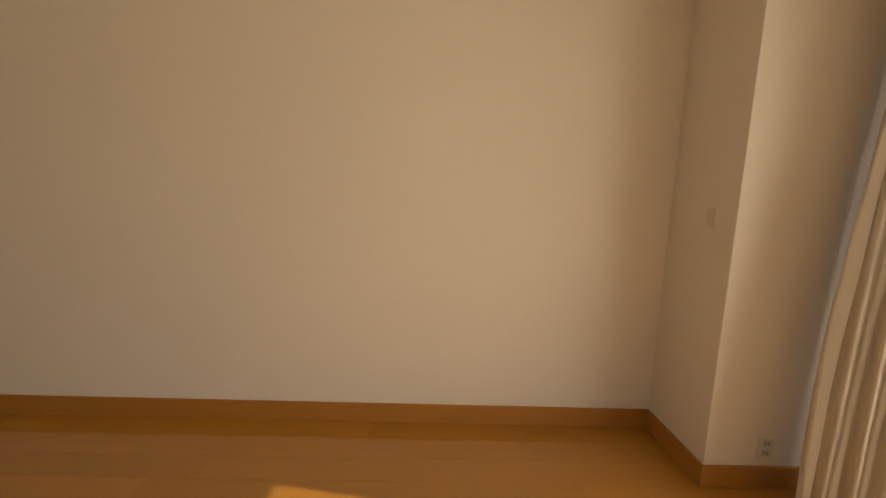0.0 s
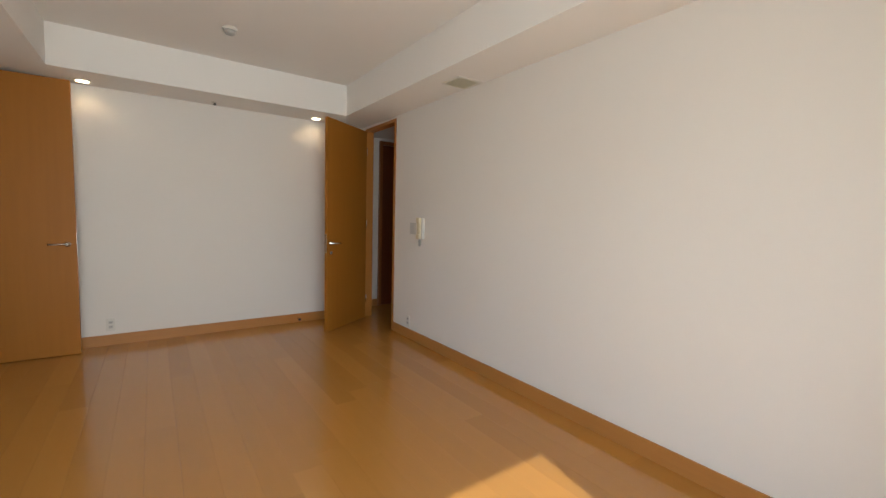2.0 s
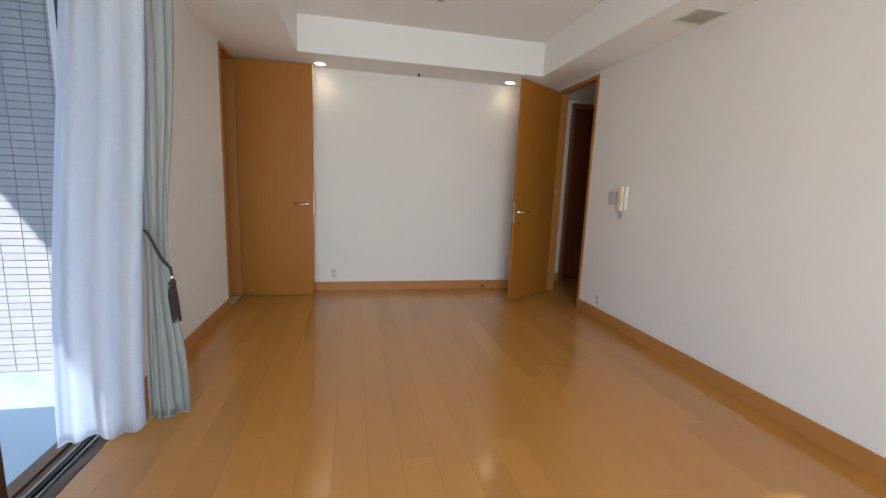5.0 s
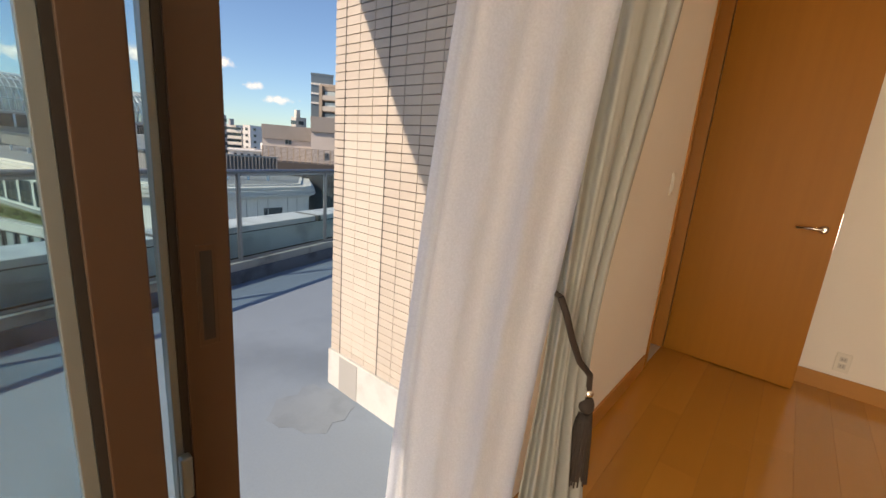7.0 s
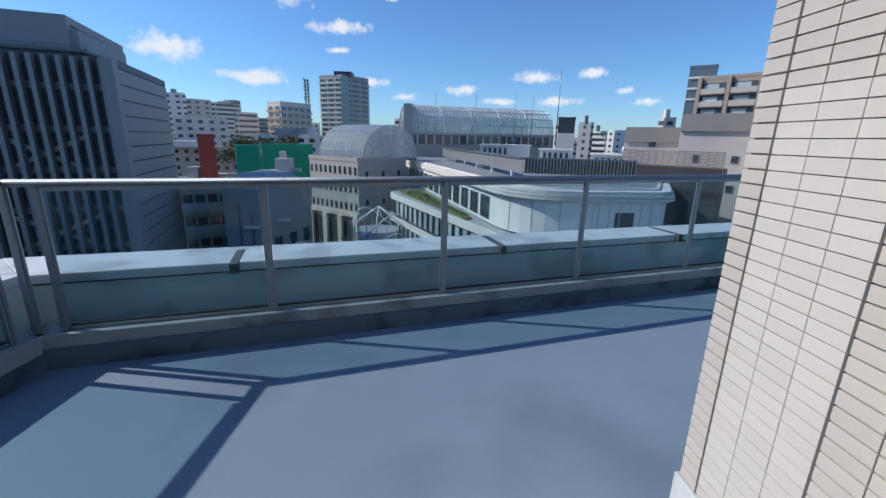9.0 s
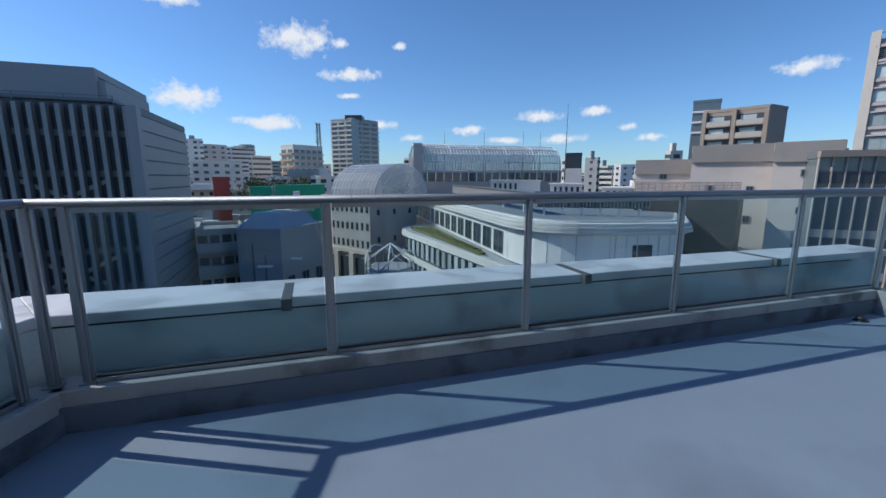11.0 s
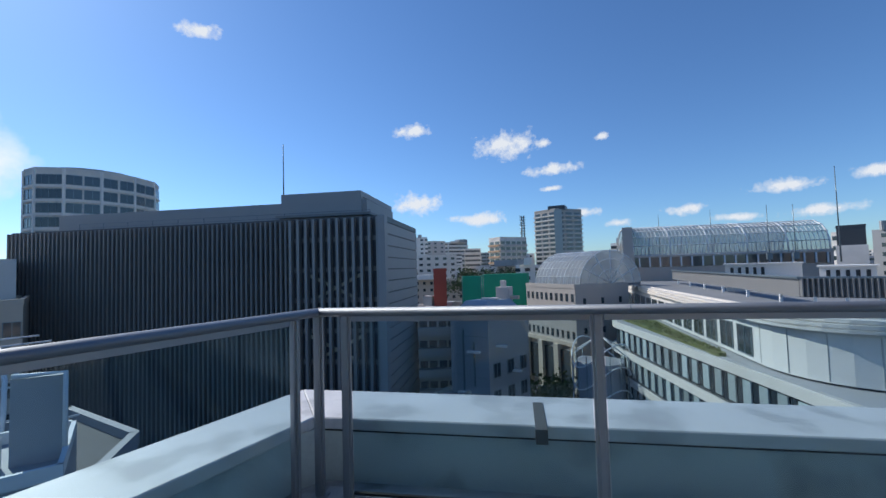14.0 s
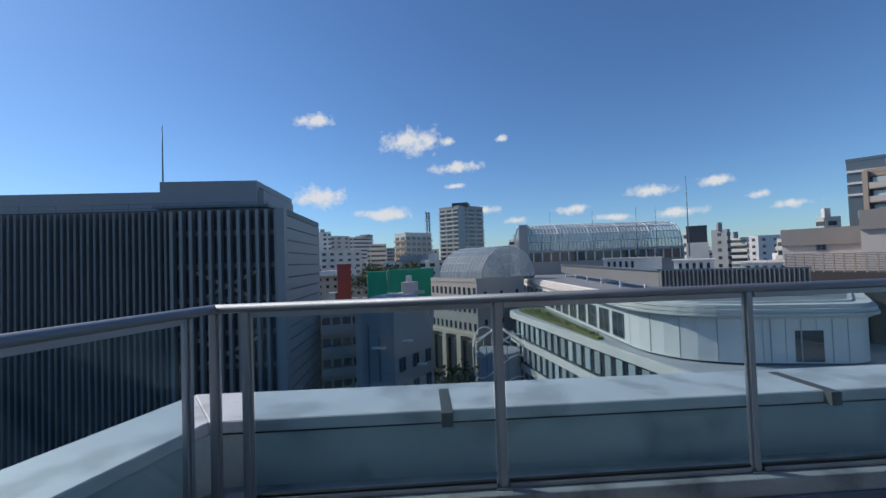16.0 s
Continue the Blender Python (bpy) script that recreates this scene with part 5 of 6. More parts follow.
# hall with a white lattice vault
HL, HR = at(91.2, 90), at(72.3, 104)
hall = block("exhibition_hall", "long hall with a white lattice barrel roof", rect(HL, HR, 16), 2.2, GREYSTONE)
m, length = face_frame(HL, HR)
part("clerestory", add_box(bmesh.new(), (0.6, -0.15, 0.2), (length - 0.6, 0.05, 2.1), 0, m), WINDOW, hall)
for k in range(18):
    part("mullion", add_box(bmesh.new(), (1.2 + k * (length - 2.4) / 17, -0.35, 0.2), (1.45 + k * (length - 2.4) / 17, -0.1, 2.1), 0, m), LATTICE, hall)
part("end_wall", add_prism(bmesh.new(), [at(92.2, 89), at(91.0, 89), at(91.0, 106), at(92.2, 106)], GROUND, 8.2), GREYSTONE, hall)
roofl = thing("lattice_roof", "white tubular lattice barrel roof over the hall", "roof")
curve = [(0.0, 0.3), (0.15, 2.2), (0.8, 3.9), (2.0, 5.2), (4.0, 6.1), (7.0, 6.4), (10, 6.1), (13, 4.4), (14.5, 0.3)]
bm = bmesh.new()
rows_ = []
for xx in (0.4, length - 0.4):
    rows_.append([bm.verts.new(m @ Vector((xx, d + 0.15, 2.2 + z * 0.97))) for d, z in curve])
for k in range(len(curve) - 1):
    bm.faces.new((rows_[0][k], rows_[0][k + 1], rows_[1][k + 1], rows_[1][k]))
part("glazing", bm, VAULTGLASS, roofl)
for k in range(46):
    xx = 0.4 + (length - 0.8) * k / 45
    part("rib", add_tube(bmesh.new(), [m @ Vector((xx, d, 2.2 + z)) for d, z in curve], 0.16 if k % 9 == 0 else 0.07, 5), LATTICE, roofl)
for d, z in curve[:7]:
    part("purlin", add_tube(bmesh.new(), (m @ Vector((0.2, d - 0.05, 2.2 + z)), m @ Vector((length - 0.2, d - 0.05, 2.2 + z))), 0.09, 5), LATTICE, roofl)
for be, dd, z in ((88.0, 100, 11.5), (82.6, 100, 11.5), (77.4, 96, 11.2), (75.2, 98, 11.0), (71.8, 75, 13.2)):
    an = thing("roof_antenna", "thin steel rooftop antenna", "antenna", "rooftop antennas")
    p = at(be, dd)
    part("rod", add_tube(bmesh.new(), ((p.x, p.y, 0.5), (p.x, p.y, 0.6 * z), (p.x, p.y, z)), [0.11, 0.07, 0.04], 5), GREYALU, an)
    part("base", add_box(bmesh.new(), (p.x - 0.4, p.y - 0.4, GROUND if be < 72 else 1.0), (p.x + 0.4, p.y + 0.4, 2.2 if be > 72 else -2.0)), GREYALU, an)

# curved white building with a planted roof
def rounded(pts, radii, seg=8):
    out = []
    n = len(pts)
    for k, (p, r) in enumerate(zip(pts, radii)):
        if not r:
            out.append(p)
            continue
        a, b = (pts[k - 1] - p).normalized(), (pts[(k + 1) % n] - p).normalized()
        s, e = p + a * r, p + b * r
        for j in range(seg + 1):
            t = j / seg
            out.append(s * (1 - t) ** 2 + p * 2 * t * (1 - t) + e * t ** 2)
    return out


def plan(d, r):
    """A point d metres west of the terrace and r metres north of it."""
    return EYE + Vector((-d, r))


U0, U1, U2 = plan(88, -4.1), plan(31.7, 8.8), plan(32.6, 21.2)
upper_plan = rounded([U0, U1, U2, at(58, 58), at(80, 90)], [0, 6, 1.5, 0, 0])
white = thing("curved_building", "white curved office building with stepped planted roofs", "building")
part("upper_storey", add_prism(bmesh.new(), upper_plan, -6.6, -3.35), WHITEWALL, white)


def offset_plan(pts, r):
    c = sum(pts, Vector((0, 0))) / len(pts)
    return [p + (p - c).normalized() * r for p in pts]


for z0, z1, r in ((-3.60, -3.47, 0.22), (-3.40, -3.20, 0.62), (-3.20, -3.12, 0.42), (-3.12, -2.90, 0.52), (-2.90, -2.82, 0.15), (-2.82, -2.63, 0.25), (-2.63, -2.48, -0.7)):
    part("cornice", add_prism(bmesh.new(), offset_plan(upper_plan, r), z0, z1), PALEWALL, white)
part("upper_roof", add_prism(bmesh.new(), offset_plan(upper_plan, -1.0), -2.6, -2.46), ROOFGREY, white)
seams = upper_plan[1:10:2] + [U1.lerp(U2, 0.52 + 0.075 * k) for k in range(6)]
for k, p in enumerate(seams):
    g = 0.035 if k % 2 else 0.022
    part("panel_joint", add_box(bmesh.new(), (p.x - g, p.y - g, -6.5), (p.x + g, p.y + g, -3.55)), GREYPL, white)
for z in (-6.05, -4.55):
    part("seam", add_prism(bmesh.new(), offset_plan(upper_plan, 0.012), z, z + 0.03), PALEWALL, white)
mm, ll = face_frame(U1, U2)
for fx in (0.64,):
    part("door_opening", add_box(bmesh.new(), (ll * fx, -0.03, -6.5), (ll * fx + 1.7, 0.1, -4.4), 0, mm), WINDOW, white)
side_a, side_b = U0, U0.lerp(U1, 0.885)
windows(white, side_a, side_b, [-6.2], 16, 2.2, 2.1, framed=True)
G0, G1, G2 = plan(64, -4.9), plan(26, 11.3), plan(27.5, 24)
low_plan = rounded([G0, G1, G2, at(55, 60), at(84, 92)], [4, 3.5, 0, 0, 0])
for k in range(8):
    zt = -6.9 - 3.3 * k
    out = 0.9 * min(k, 1)
    part("floor_slab", add_prism(bmesh.new(), offset_plan(low_plan, 0.5 + out * 0.4), zt - 0.75, zt), PALEWALL, white)
    part("window_wall", add_prism(bmesh.new(), offset_plan(low_plan, -0.35), zt - 3.3, zt - 0.75), WINDOW, white)
    aa, bb = G0.lerp(G1, 0.10), G0.lerp(G1, 0.93)
    if k < 4:
        windows(white, aa + (aa - EYE).normalized() * -0.05, bb, [zt - 2.9], 20, 0.85, 2.0, kind="blind", framed=False)
part("low_roof", add_prism(bmesh.new(), offset_plan(low_plan, -0.6), -6.95, -6.75), CONCRETE, white)
gr = rounded([plan(63, -3.2), plan(64, 0.4), plan(40.5, 5.8), plan(40.5, 5.2)], [1.5, 0.5, 0.2, 0.2], 4)
planted = part("planter", add_prism(bmesh.new(), gr, -6.8, -6.45), GRASS, white, "planted roof strip")
tufts = bmesh.new()
rg = random.Random(5)
ga, gb = plan(62, -1.4), plan(41.5, 5.2)
for k in range(900):
    t = rg.random()
    p = ga.lerp(gb, t) + Vector((rg.uniform(-0.8, 0.8), rg.uniform(-1.3, 1.3) * (1 - 0.8 * t)))
    h = rg.uniform(0.05, 0.22)
    vv = [tufts.verts.new((p.x + rg.uniform(-.3, .3), p.y + rg.uniform(-.3, .3), -6.5 + (h if j == 3 else 0))) for j in range(4)]
    for f in ((0, 1, 3), (1, 2, 3), (2, 0, 3)):
        tufts.faces.new([vv[j] for j in f])
tagged(part("roof_plants", tufts, GRASS), "low green roof planting in a strip", "plants", kind="stuff")
ls_ = thing("louvre_screen", "grey louvred plant screen on the curved roof", "plant screen")
S0, S1_, S2 = at(86.9, 78), at(75.2, 40), at(61.0, 41)
for a, b, n in ((S0, S1_, 0), (S1_, S2, 34)):
    m, length = face_frame(a, b)
    part("backing", add_box(bmesh.new(), (0, 0.1, -1.75), (length, 0.25, -0.35), 0, m), LOUVRE if n == 0 else DARKCLAD, ls_)
    part("top_rail", add_box(bmesh.new(), (0, -0.1, -0.4), (length, 0.3, -0.25), 0, m), GREYALU, ls_)
    for k in range(n):
        part("blade", add_box(bmesh.new(), (-0.05, -0.14, 0), (0.05, 0.14, 1.35), 0, m @ pose(length * (k + 0.5) / n, 0, -1.7, 0, 0, 35)), LOUVRE, ls_)
    for k in range(6):
        part("leg", add_box(bmesh.new(), (length * (k + 0.5) / 6 - 0.1, 0.1, -2.95), (length * (k + 0.5) / 6 + 0.1, 0.3, -1.7), 0, m), LATTICE, ls_)
for be0, be1, dd, z0, z1 in ((81.5, 74.8, 58, -2.9, 0.55), (73.5, 69.4, 56, -2.9, 0.15), (66.9, 63.2, 54, -2.9, -0.25)):
    pbx = thing("roof_cabin", "white rooftop plant cabin", "plant cabin", "roof cabins")
    part("case", add_prism(bmesh.new(), rect(at(be0, dd), at(be1, dd), 4), z0, z1), WHITEWALL, pbx)
    m, length = face_frame(at(be0, dd), at(be1, dd))
    for k in range(5):
        part("vent", add_box(bmesh.new(), (0.5 + k * 0.7, -0.05, z1 - 1.2), (0.8 + k * 0.7, 0.02, z1 - 0.3), 0, m), DARKPL, pbx)
    part("roof", add_prism(bmesh.new(), rect(at(be0 + 0.2, dd - 0.3), at(be1 - 0.2, dd - 0.3), 4.6), z1, z1 + 0.15), WHITEWALL, pbx)

# beige complex and glass block
BANDGREY = mat("grey_brown_band", (0.29, 0.262, 0.24), 0.75, vary=0.08, scale=0.3, grain=5, bump=0.1, stain=0.1)


def complex_part(b0, b1, dist, top, material, depth=8, name="beige_block", label="beige concrete block with few small windows"):
    t = block(name, label, rect(at(b0, dist), at(b1, dist), depth), top, material)
    bands(t, at(b0, dist), at(b1, dist), [top - 1.25], 1.8, 0.3, BANDGREY, "parapet_band")
    return t


k1 = complex_part(63.2, 57.0, 60, 2.7, BEIGE)
windows(k1, at(63.2, 60), at(57.0, 60), [0.9], 1, 0.7, 0.7)
k2 = complex_part(57.2, 49.5, 54, 3.9, BEIGE)
windows(k2, at(57.2, 54), at(49.5, 54), [-0.5, -3.6], 2, 0.5, 0.6)
k3 = complex_part(49.6, 44.2, 50, 3.7, BEIGE)
windows(k3, at(49.6, 50), at(44.2, 50), [1.2, -2.2, -5.6], 1, 0.5, 0.5)
k4 = block("glass_block", "dark glazed block with slim vertical mullions", rect(at(46.0, 48), at(37.3, 52), 10), 2.8, mat("grey_glazing", (0.15, 0.17, 0.175), 0.14, vary=0.15, scale=0.4, grain=3, bump=0, spec=0.8))
m, length = face_frame(at(46.0, 48), at(37.3, 52))
for k in range(10):
    part("mullion", add_box(bmesh.new(), (k * length / 9 - 0.045, -0.2, -14), (k * length / 9 + 0.045, 0.02, 2.8), 0, m), GREYSTONE, k4)
part("coping", add_box(bmesh.new(), (-0.1, -0.5, 2.75), (length + 0.1, 0.1, 3.25), 0, m), BROWNWALL, k4)
part("window_row", add_box(bmesh.new(), (0.1, -0.14, 0.55), (length - 0.1, 0.02, 1.55), 0, m), DARKCLAD, k4)
for z, mt in ((-0.5, BEIGE), (-4.1, GREYSTONE), (-7.7, GREYSTONE)):
    part("spandrel", add_box(bmesh.new(), (0, -0.12, z), (length, 0.02, z + 0.7), 0, m), mt, k4)
fence = block("mesh_screen_block", "dark mesh-screened low block", rect(at(63.0, 49), at(52.2, 47), 3), -1.0, mat("brown_black_cladding", (0.05, 0.043, 0.04), 0.5, vary=0.15, scale=0.3, grain=5, bump=0.1), roof=False)
m, length = face_frame(at(63.0, 49), at(52.2, 47))
for k in range(15):
    part("post", add_box(bmesh.new(), (length * k / 14 - 0.05, -0.05, -1.0), (length * k / 14 + 0.05, 0.05, 0.62), 0, m), BROWNWALL, fence)
for k in range(11):
    part("mesh_bar", add_box(bmesh.new(), (0, -0.03, -0.85 + 0.14 * k), (length, 0.0, -0.80 + 0.14 * k), 0, m), DARKCLAD, fence)
for k in range(9):
    part("cladding_seam", add_box(bmesh.new(), (0, -0.05, -2.2 - 1.1 * k), (length, 0.0, -2.1 - 1.1 * k), 0, m), DARKCLAD, fence)

# large hotel-like slab
T0, T1, T2 = at(43.4, 84), at(29.4, 83), at(6, 94)
hot = block("office_slab", "long grey-pink office slab with ribbon windows", [T0, T1, T2, T2 + Vector((-4, 22)), T0 + Vector((-4, 22))], 19.0, PINKGREY)
for a, b, n in ((T0, T1, 5), (T1, T2, 7)):
    zs = [14.4 - 3.15 * k for k in range(11)]
    w = (b - a).length / n * 0.94
    windows(hot, a, b, zs, n, w, 1.65, kind="blind", framed=True)
    bands(hot, a, b, [z - 0.50 for z in zs], 0.42, 0.34, PINKGREY, "ledge")
    bands(hot, a, b, [z + 1.72 for z in zs], 0.22, 0.42, PINKGREY, "hood")
    bands(hot, a, b, [16.45, 18.35], 0.35, 0.45, PINKGREY, "ledge")
    bands(hot, a, b, [16.85 + 0.26 * j for j in range(6)], 0.17, 0.06, DARKCLAD, "louvre_slot")
    bands(hot, a, b, [z - 0.22 for z in zs], 0.07, 0.30, GREYSTONE, "drip_edge")
part("end_fin", add_prism(bmesh.new(), [at(43.9, 84), at(43.2, 83.4), at(43.2, 95), at(43.9, 96)], GROUND, 20.6), GREYSTONE, hot)
part("penthouse", add_prism(bmesh.new(), [at(27.6, 92), at(12, 98), at(12, 106), at(27.6, 104)], 19, 23.5), PALEWALL, hot)
part("roof_step", add_prism(bmesh.new(), [T1, T2, T2 + Vector((-3, 16)), T1 + Vector((-3, 16))], 19.0, 20.4), PINKGREY, hot)
bands(hot, T1, T2, [19.3, 19.85], 0.25, 0.06, DARKCLAD, "louvre_slot")
for k in range(9):
    p = T0.lerp(T1, 0.06 + 0.11 * k)
    part("roof_post", add_tube(bmesh.new(), ((p.x, p.y, 19.3), (p.x, p.y, 20.3)), 0.05, 4), GREYALU, hot)
part("roof_rail", add_tube(bmesh.new(), ((T0.x, T0.y, 20.3), (T1.x, T1.y, 20.3)), 0.05, 4), GREYALU, hot)
lo1 = block("low_roof_block", "low neighbouring roof with grey ledges", rect(at(37.5, 14), at(27, 13.5), 6), -1.6, CONCRETE, z0=-12)
for k in range(4):
    plant_box(lo1, at(36.6 - 2.2 * k, 16.5), (0.9, 0.5, 0.45), -1.1, GREYSTONE)
for k in range(3):
    plant_box(lo1, at(33.5, 17.2 + 1.1 * k), (4.5, 0.35, 0.22), -0.75 + 0.12 * k, CONCRETE, "roof_beam")
    for dx in (-1.6, 1.6):
        plant_box(lo1, at(33.5, 17.2 + 1.1 * k) + Vector((dx, 0)), (0.2, 0.2, 0.9), -1.62, CONCRETE, "beam_post")
tr = thing("tiled_roof", "dark tiled pitched roof edge of a neighbouring house", "roof")
bm = bmesh.new()
p, q = at(20.5, 22), at(8, 20)
vs = [bm.verts.new((*p, 1.4)), bm.verts.new((*q, 1.4)), bm.verts.new((*at(8, 25), 5.4)), bm.verts.new((*at(16.5, 26), 4.2))]
bm.faces.new(vs)
r = bmesh.ops.extrude_face_region(bm, geom=bm.faces[:])
bmesh.ops.translate(bm, vec=(0, 0, -0.5), verts=[v for v in r["geom"] if isinstance(v, bmesh.types.BMVert)])
part("slope", bm, BROWNWALL, tr)
part("wall", add_prism(bmesh.new(), rect(at(20, 23), at(9, 22), 4), -14, 1.2), PALEWALL, tr)

# distant skyline
rng = random.Random(11)


def far_block(b0, width, dist, top, material, floors):
    """A distant block set corner-on, with rows of windows on both faces that show."""
    turn = rng.choice((-1, 1)) * rng.uniform(0.2, 0.4)
    wm = width * dist / 57.3
    p, q, r = at(b0 + width / 2, dist + wm * (0.5 + turn) * 0.45), at(b0 - width * turn, dist), at(b0 - width / 2, dist + wm * (0.5 - turn) * 0.45)
    t = thing("city_block", "distant pale city building with rows of windows", "building", "distant city blocks")
    part("wall", add_prism(bmesh.new(), [p, q, r, p + r - q], GROUND, top), material, t)
    style = rng.randrange(3)
    for a, b in ((p, q), (q, r)):
        m, length = face_frame(a, b)
        zs = [top - 2.2 - 2.6 * k for k in range(floors + 1)]
        if style < 2:
            windows(t, a, b, zs, max(1, int(length / (3.4 if style else 2.8))), (1.7, 1.1)[style == 0], 1.1, framed=False)
        else:
            for z in zs:
                part("window_band", add_box(bmesh.new(), (length * 0.05, -0.10, z), (length * 0.95, 0.05, z + 1.2), 0, m), WINDOW, t)
                part("balcony", add_box(bmesh.new(), (0, -0.9, z - 1.1), (length, 0.05, z + 0.1), 0, m), material, t)
    c = (p + r) / 2
    for k in range(rng.randrange(3)):
        e, g = c + Vector((rng.uniform(-0.2, 0.2), rng.uniform(-0.2, 0.2))) * wm, wm * rng.uniform(0.07, 0.2)
        part("roof_box", add_prism(bmesh.new(), [e + Vector((-g, -g)), e + Vector((g, -g)), e + Vector((g, g)), e + Vector((-g, g))], top - 0.2, top + rng.uniform(0.6, 2.4)), rng.choice((material, WHITEWALL, CONCRETE)), t)


far_mats = (PALEWALL, WHITEWALL, WHITEWALL, PALEWALL, BEIGE, TANWALL, CONCRETE)
for be, wd, dist, tan_top, mt, fl_ in ((119.1, 2.2, 240, 0.078, WHITEWALL, 6), (116.8, 2.6, 260, 0.068, BEIGE, 6), (114.1, 3.4, 290, 0.064, WHITEWALL, 6), (111.9, 2.6, 230, 0.047, PALEWALL, 5), (110.2, 1.6, 330, 0.036, CONCRETE, 4),
                                       (116.7, 5.4, 180, 0.034, PALEWALL, 4), (104.6, 2.6, 130, 0.004, WHITEWALL, 3), (103.9, 1.2, 240, 0.030, WHITEWALL, 4), (95.0, 3.4, 150, 0.024, TANWALL, 3), (92.8, 1.6, 165, 0.046, WHITEWALL, 5),
                                       (71.2, 2.4, 150, 0.044, WHITEWALL, 4), (68.6, 1.8, 165, 0.044, CONCRETE, 4), (67.0, 2.4, 210, 0.026, PALEWALL, 3), (64.6, 2.8, 200, 0.028, WHITEWALL, 3), (62.4, 2.4, 150, 0.020, PALEWALL, 3), (59.4, 1.8, 140, 0.055, PALEWALL, 4), (45.0, 2.0, 200, 0.045, PALEWALL, 4), (166.0, 1.4, 180, 0.079, PALEWALL, 5), (176.5, 3.0, 170, 0.06, PALEWALL, 5)):
    far_block(be, wd, dist, 1.1 + dist * tan_top, mt, fl_)
db = block("dark_roof_house", "black clad roof storey on a pale block", rect(at(72.0, 146), at(69.9, 146), 8), 8.6, DARKCLAD, z0=4.0)
part("base", add_prism(bmesh.new(), rect(at(72.1, 145.8), at(69.8, 145.8), 9), GROUND, 4.0), WHITEWALL, db)
for k in range(84):
    be = rng.uniform(58, 121) if k < 72 else rng.uniform(160, 178)
    dist = rng.uniform(140, 620)
    far_block(be, rng.uniform(14, 34) / dist * 57.3, dist, 1.1 + dist * rng.uniform(-0.012, 0.016) - 2, far_mats[rng.randrange(7)], 3)
for k in range(14):
    be, dist = rng.uniform(105, 122), rng.uniform(84, 130)
    far_block(be, rng.uniform(7, 13) / dist * 57.3, dist, rng.uniform(-13, -7), far_mats[rng.randrange(7)], 3)


def tree(x, y, z, h, seed):
    """A street or park tree: tapered trunk, limbs and a crown of small leaf clumps."""
    rnd = random.Random(seed)
    t = thing("tree", "dark green broadleaf city tree with uneven crown", "tree", "city trees")
    bm = bmesh.new()
    add_tube(bm, ((x, y, z), (x + 0.1, y, z + h * 0.3), (x, y + 0.1, z + h * 0.6)), [h * 0.035, h * 0.028, h * 0.014], 7)
    tips = []
    for k in range(7):
        a, zz = rnd.uniform(0, 6.28), z + h * rnd.uniform(0.3, 0.55)
        tip = (x + h * 0.28 * math.cos(a), y + h * 0.28 * math.sin(a), zz + h * rnd.uniform(0.12, 0.32))
        add_tube(bm, ((x, y, zz), tip), [h * 0.014, h * 0.005], 5)
        tips.append(tip)
    part("trunk", bm, BARK, t)
    cr = bmesh.new()
    for k in range(1500):
        tip = tips[k % 7]
        v = Vector((rnd.gauss(0, 1), rnd.gauss(0, 1), rnd.gauss(0, 0.8))) * h * 0.105
        p, s = Vector(tip) + v + Vector((0, 0, h * 0.06)), h * rnd.uniform(0.010, 0.026)
        rot = Euler((rnd.uniform(0, 6), rnd.uniform(0, 6), rnd.uniform(0, 6))).to_matrix()
        vs = [cr.verts.new(p + rot @ Vector(c) * s) for c in ((-1, -0.5, 0), (1, -0.5, 0.2), (1.1, 0.6, 0), (-0.8, 0.7, 0.3))]
        cr.faces.new(vs)
    part("crown", cr, LEAF, t)


for k, (be, dist, top, h) in enumerate(((103.6, 60, -14.5, 11), (101.6, 57, -16, 10), (100.2, 54, -17, 10), (98.5, 52, -17.5, 9), (97.0, 49, -17, 9), (95.4, 50, -18, 9), (108.8, 150, 0.5, 12), (107.6, 148, 1.0, 12), (106.2, 152, 0.8, 12), (110.0, 120, 0.6, 12), (111.6, 122, 0.4, 12), (113.0, 124, 0.6, 12), (105.0, 150, 0.0, 11), (103.6, 66, -16, 11))):
    p = at(be, dist)
    tree(p.x, p.y, top - h, h, k)

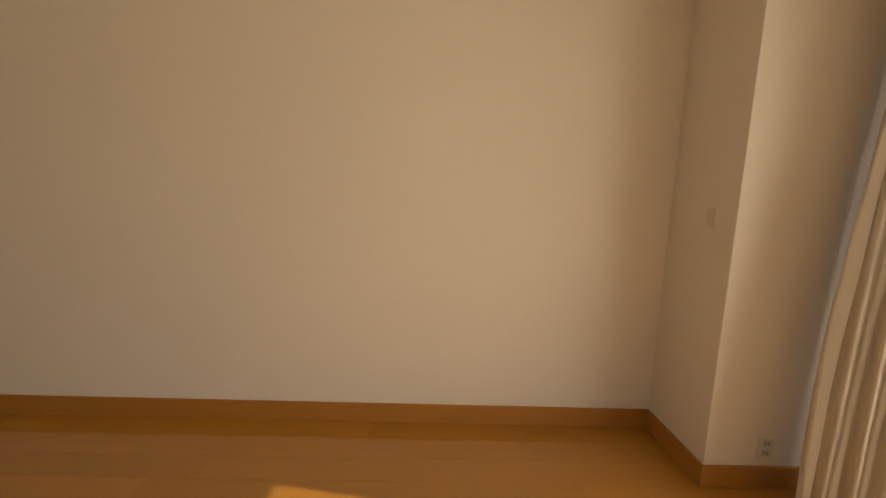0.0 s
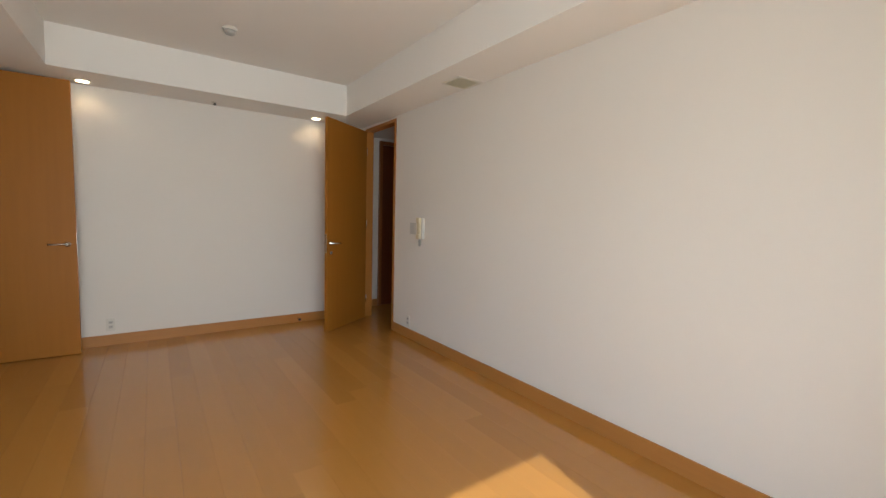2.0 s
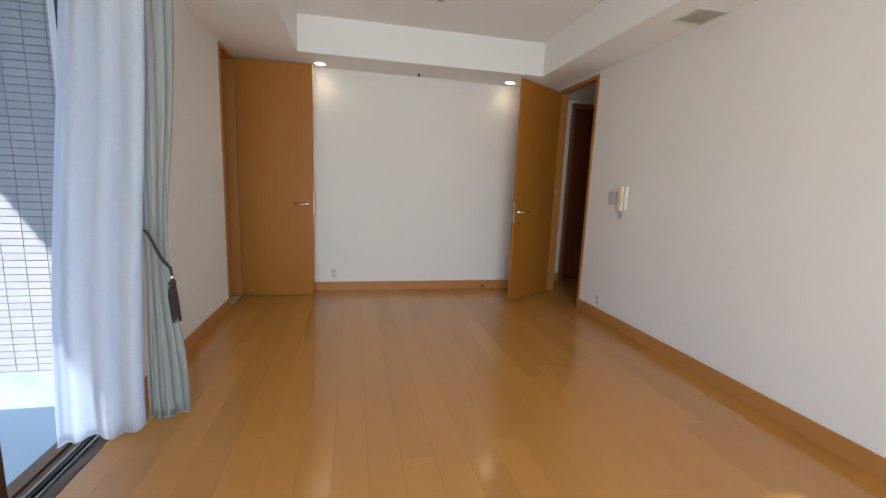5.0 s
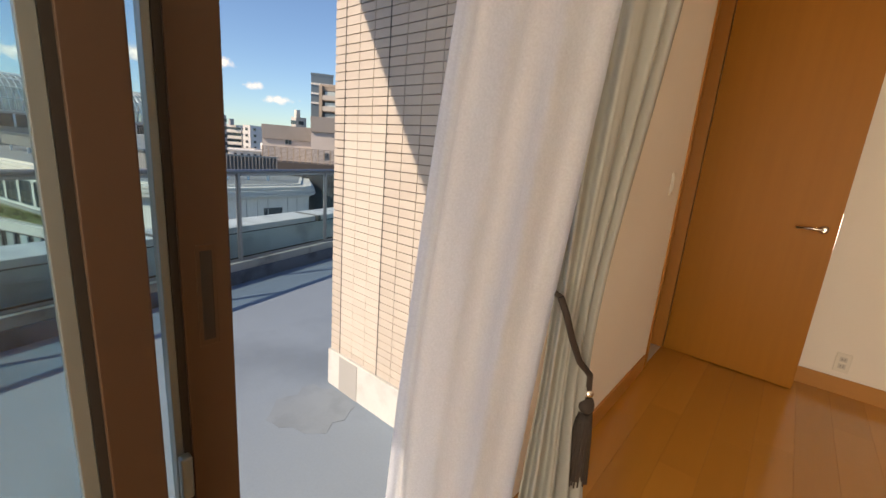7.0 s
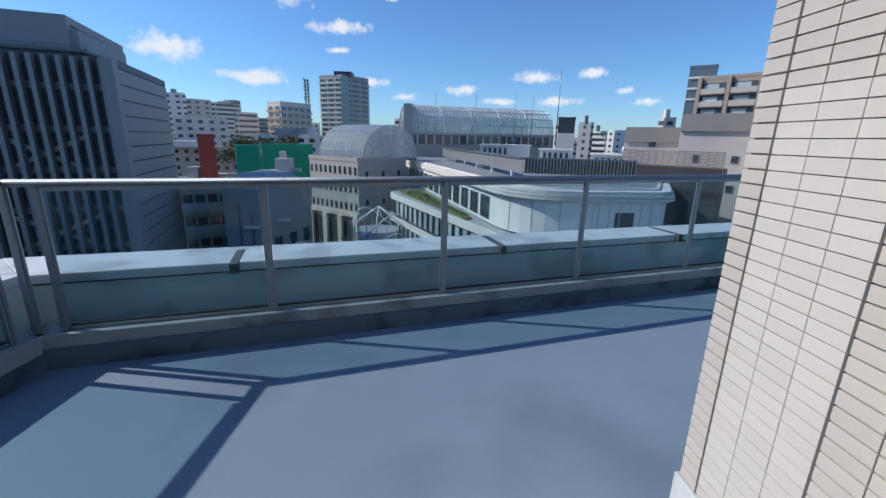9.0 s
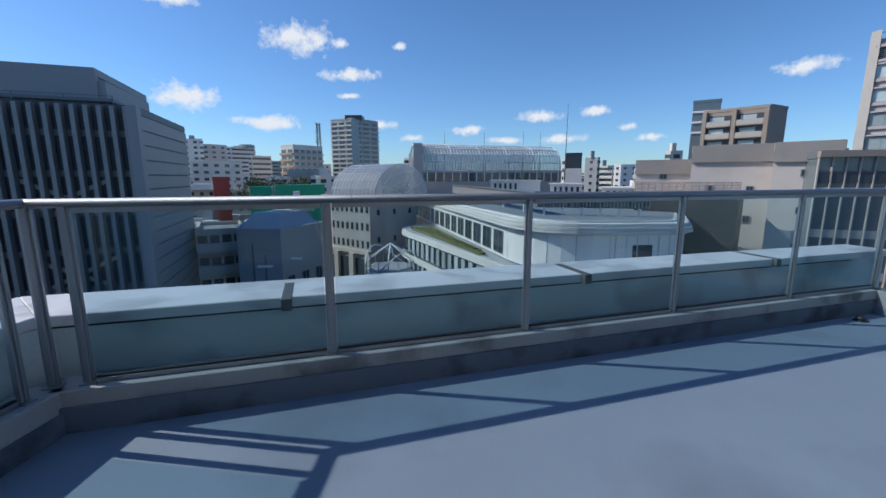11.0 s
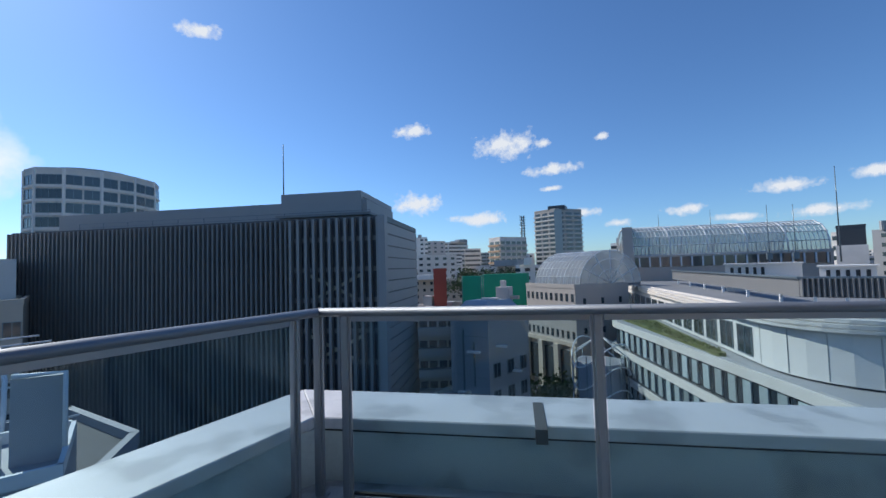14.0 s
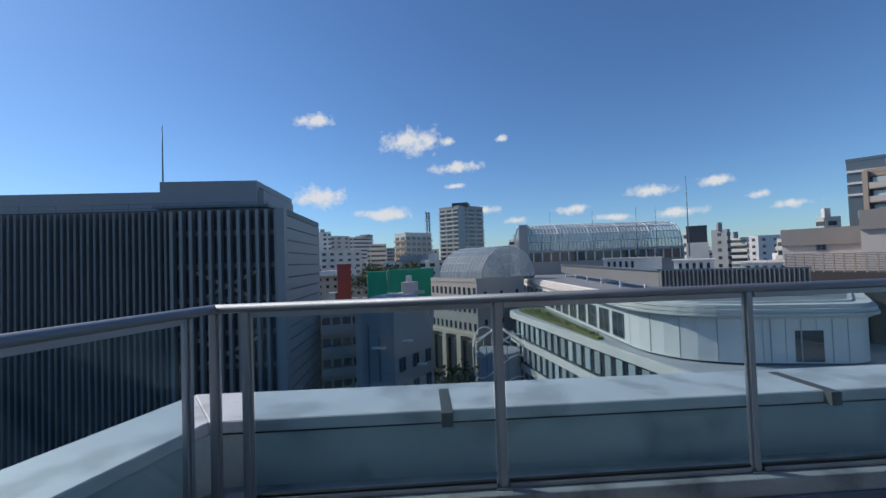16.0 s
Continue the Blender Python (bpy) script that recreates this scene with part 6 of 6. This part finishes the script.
# clouds, far away
def cloud_mat(name, scale, rough, lo, hi, glow=0.95):
    m = bpy.data.materials.new(name)
    m.use_nodes = True
    nodes, links = m.node_tree.nodes, m.node_tree.links
    nodes.remove(nodes["Principled BSDF"])
    co, info, add = nodes.new("ShaderNodeTexCoord"), nodes.new("ShaderNodeObjectInfo"), nodes.new("ShaderNodeVectorMath")
    sep, n1 = nodes.new("ShaderNodeSeparateXYZ"), nodes.new("ShaderNodeTexNoise")
    ln = nodes.new("ShaderNodeVectorMath")
    ln.operation = "LENGTH"
    mp = nodes.new("ShaderNodeMapping")
    mp.inputs["Location"].default_value, mp.inputs["Scale"].default_value = (-1, -1, 0), (2, 2, 0)
    links.new(co.outputs["UV"], mp.inputs[0])
    links.new(mp.outputs[0], ln.inputs[0])
    links.new(co.outputs["Object"], add.inputs[0])
    off = nodes.new("ShaderNodeVectorMath")
    off.operation = "SCALE"
    links.new(info.outputs["Location"], off.inputs[0])
    off.inputs["Scale"].default_value = 1.37
    links.new(off.outputs[0], add.inputs[1])
    n1.inputs["Scale"].default_value, n1.inputs["Detail"].default_value, n1.inputs["Roughness"].default_value = scale, 8, rough
    links.new(add.outputs[0], n1.inputs[0])
    sub, mul, rng_ = nodes.new("ShaderNodeMath"), nodes.new("ShaderNodeMath"), nodes.new("ShaderNodeMapRange")
    mul.operation, sub.operation = "MULTIPLY", "SUBTRACT"
    links.new(ln.outputs["Value"], mul.inputs[0])
    mul.inputs[1].default_value = 0.52
    links.new(n1.outputs[0], sub.inputs[0])
    links.new(mul.outputs[0], sub.inputs[1])
    rng_.inputs[1].default_value, rng_.inputs[2].default_value = lo, hi
    links.new(sub.outputs[0], rng_.inputs[0])
    em, tr, mix = nodes.new("ShaderNodeEmission"), nodes.new("ShaderNodeBsdfTransparent"), nodes.new("ShaderNodeMixShader")
    em.inputs[0].default_value, em.inputs[1].default_value = (0.93, 0.96, 1.0, 1), glow
    links.new(rng_.outputs[0], mix.inputs[0])
    links.new(tr.outputs[0], mix.inputs[1])
    links.new(em.outputs[0], mix.inputs[2])
    links.new(mix.outputs[0], nodes["Material Output"].inputs[0])
    return m


CLOUD, VEIL = cloud_mat("cloud", 0.018, 0.62, 0.06, 0.40), cloud_mat("cloud_veil", 0.0042, 0.55, 0.06, 0.42, 1.12)


def cloud(bearing, tan_el, wide, high):
    """A far cloud: bearing and slope of its middle, width and height in degrees."""
    D = 2400.0
    c = at(bearing, D)
    ob = new("backdrop_cloud")
    w, h = D * math.tan(radians(wide / 2)), D * math.tan(radians(high / 2))
    bm = bmesh.new()
    uv = bm.loops.layers.uv.new("uv")
    n = 8
    g = [[bm.verts.new((w * (2 * i / n - 1), 20 * math.cos(3 * i / n), h * (2 * j / n - 1))) for i in range(n + 1)] for j in range(n + 1)]
    for j in range(n):
        for i in range(n):
            f = bm.faces.new((g[j][i], g[j][i + 1], g[j + 1][i + 1], g[j + 1][i]))
            for l, (a, b) in zip(f.loops, ((i, j), (i + 1, j), (i + 1, j + 1), (i, j + 1))):
                l[uv].uv = (a / n, b / n)
    bpy.data.objects.remove(ob)
    ob = part("backdrop_cloud", bm, VEIL if high > 6 else CLOUD)
    ob.matrix_world = Matrix.Translation((c.x, c.y, 1.1 + D * tan_el)) @ pose(0, 0, 0, 0, 0, bearing)
    ob.visible_shadow = False
    return tagged(ob, "small white cumulus cloud in a blue sky", kind="structure")


for spec in ((106.4, 0.296, 11, 5.0), (101.4, 0.292, 2.4, 1.6), (94.0, 0.293, 2.6, 1.4), (100.4, 0.228, 9.0, 2.2), (110.2, 0.117, 8.0, 2.4), (75.6, 0.138, 8, 2.0), (68.9, 0.145, 5, 1.6), (48.5, 0.194, 7, 2.2),
             (64.8, 0.109, 3, 1.2), (92.4, 0.092, 4.5, 1.4), (85.1, 0.109, 5.5, 1.8), (72.7, 0.086, 8, 1.6), (100.7, 0.182, 4, 1.0), (146.8, 0.528, 6, 2.8), (119.3, 0.341, 7, 2.6), (119.3, 0.160, 9, 4.2), (111.5, 0.117, 9, 2.0),
             (96.5, 0.12, 5, 1.6), (62.0, 0.085, 5, 1.3), (80, 0.085, 6, 1.2), (131, 0.14, 3, 1.0), (129, 0.17, 2, 1.0), (160.4, 0.70, 12, 2.5), (150, 0.75, 5, 2.0),
             (186, 0.44, 38, 16), (176, 0.33, 24, 13), (168, 0.24, 18, 12), (166, 0.17, 16, 8), (192, 0.33, 26, 12)):
    cloud(*spec)
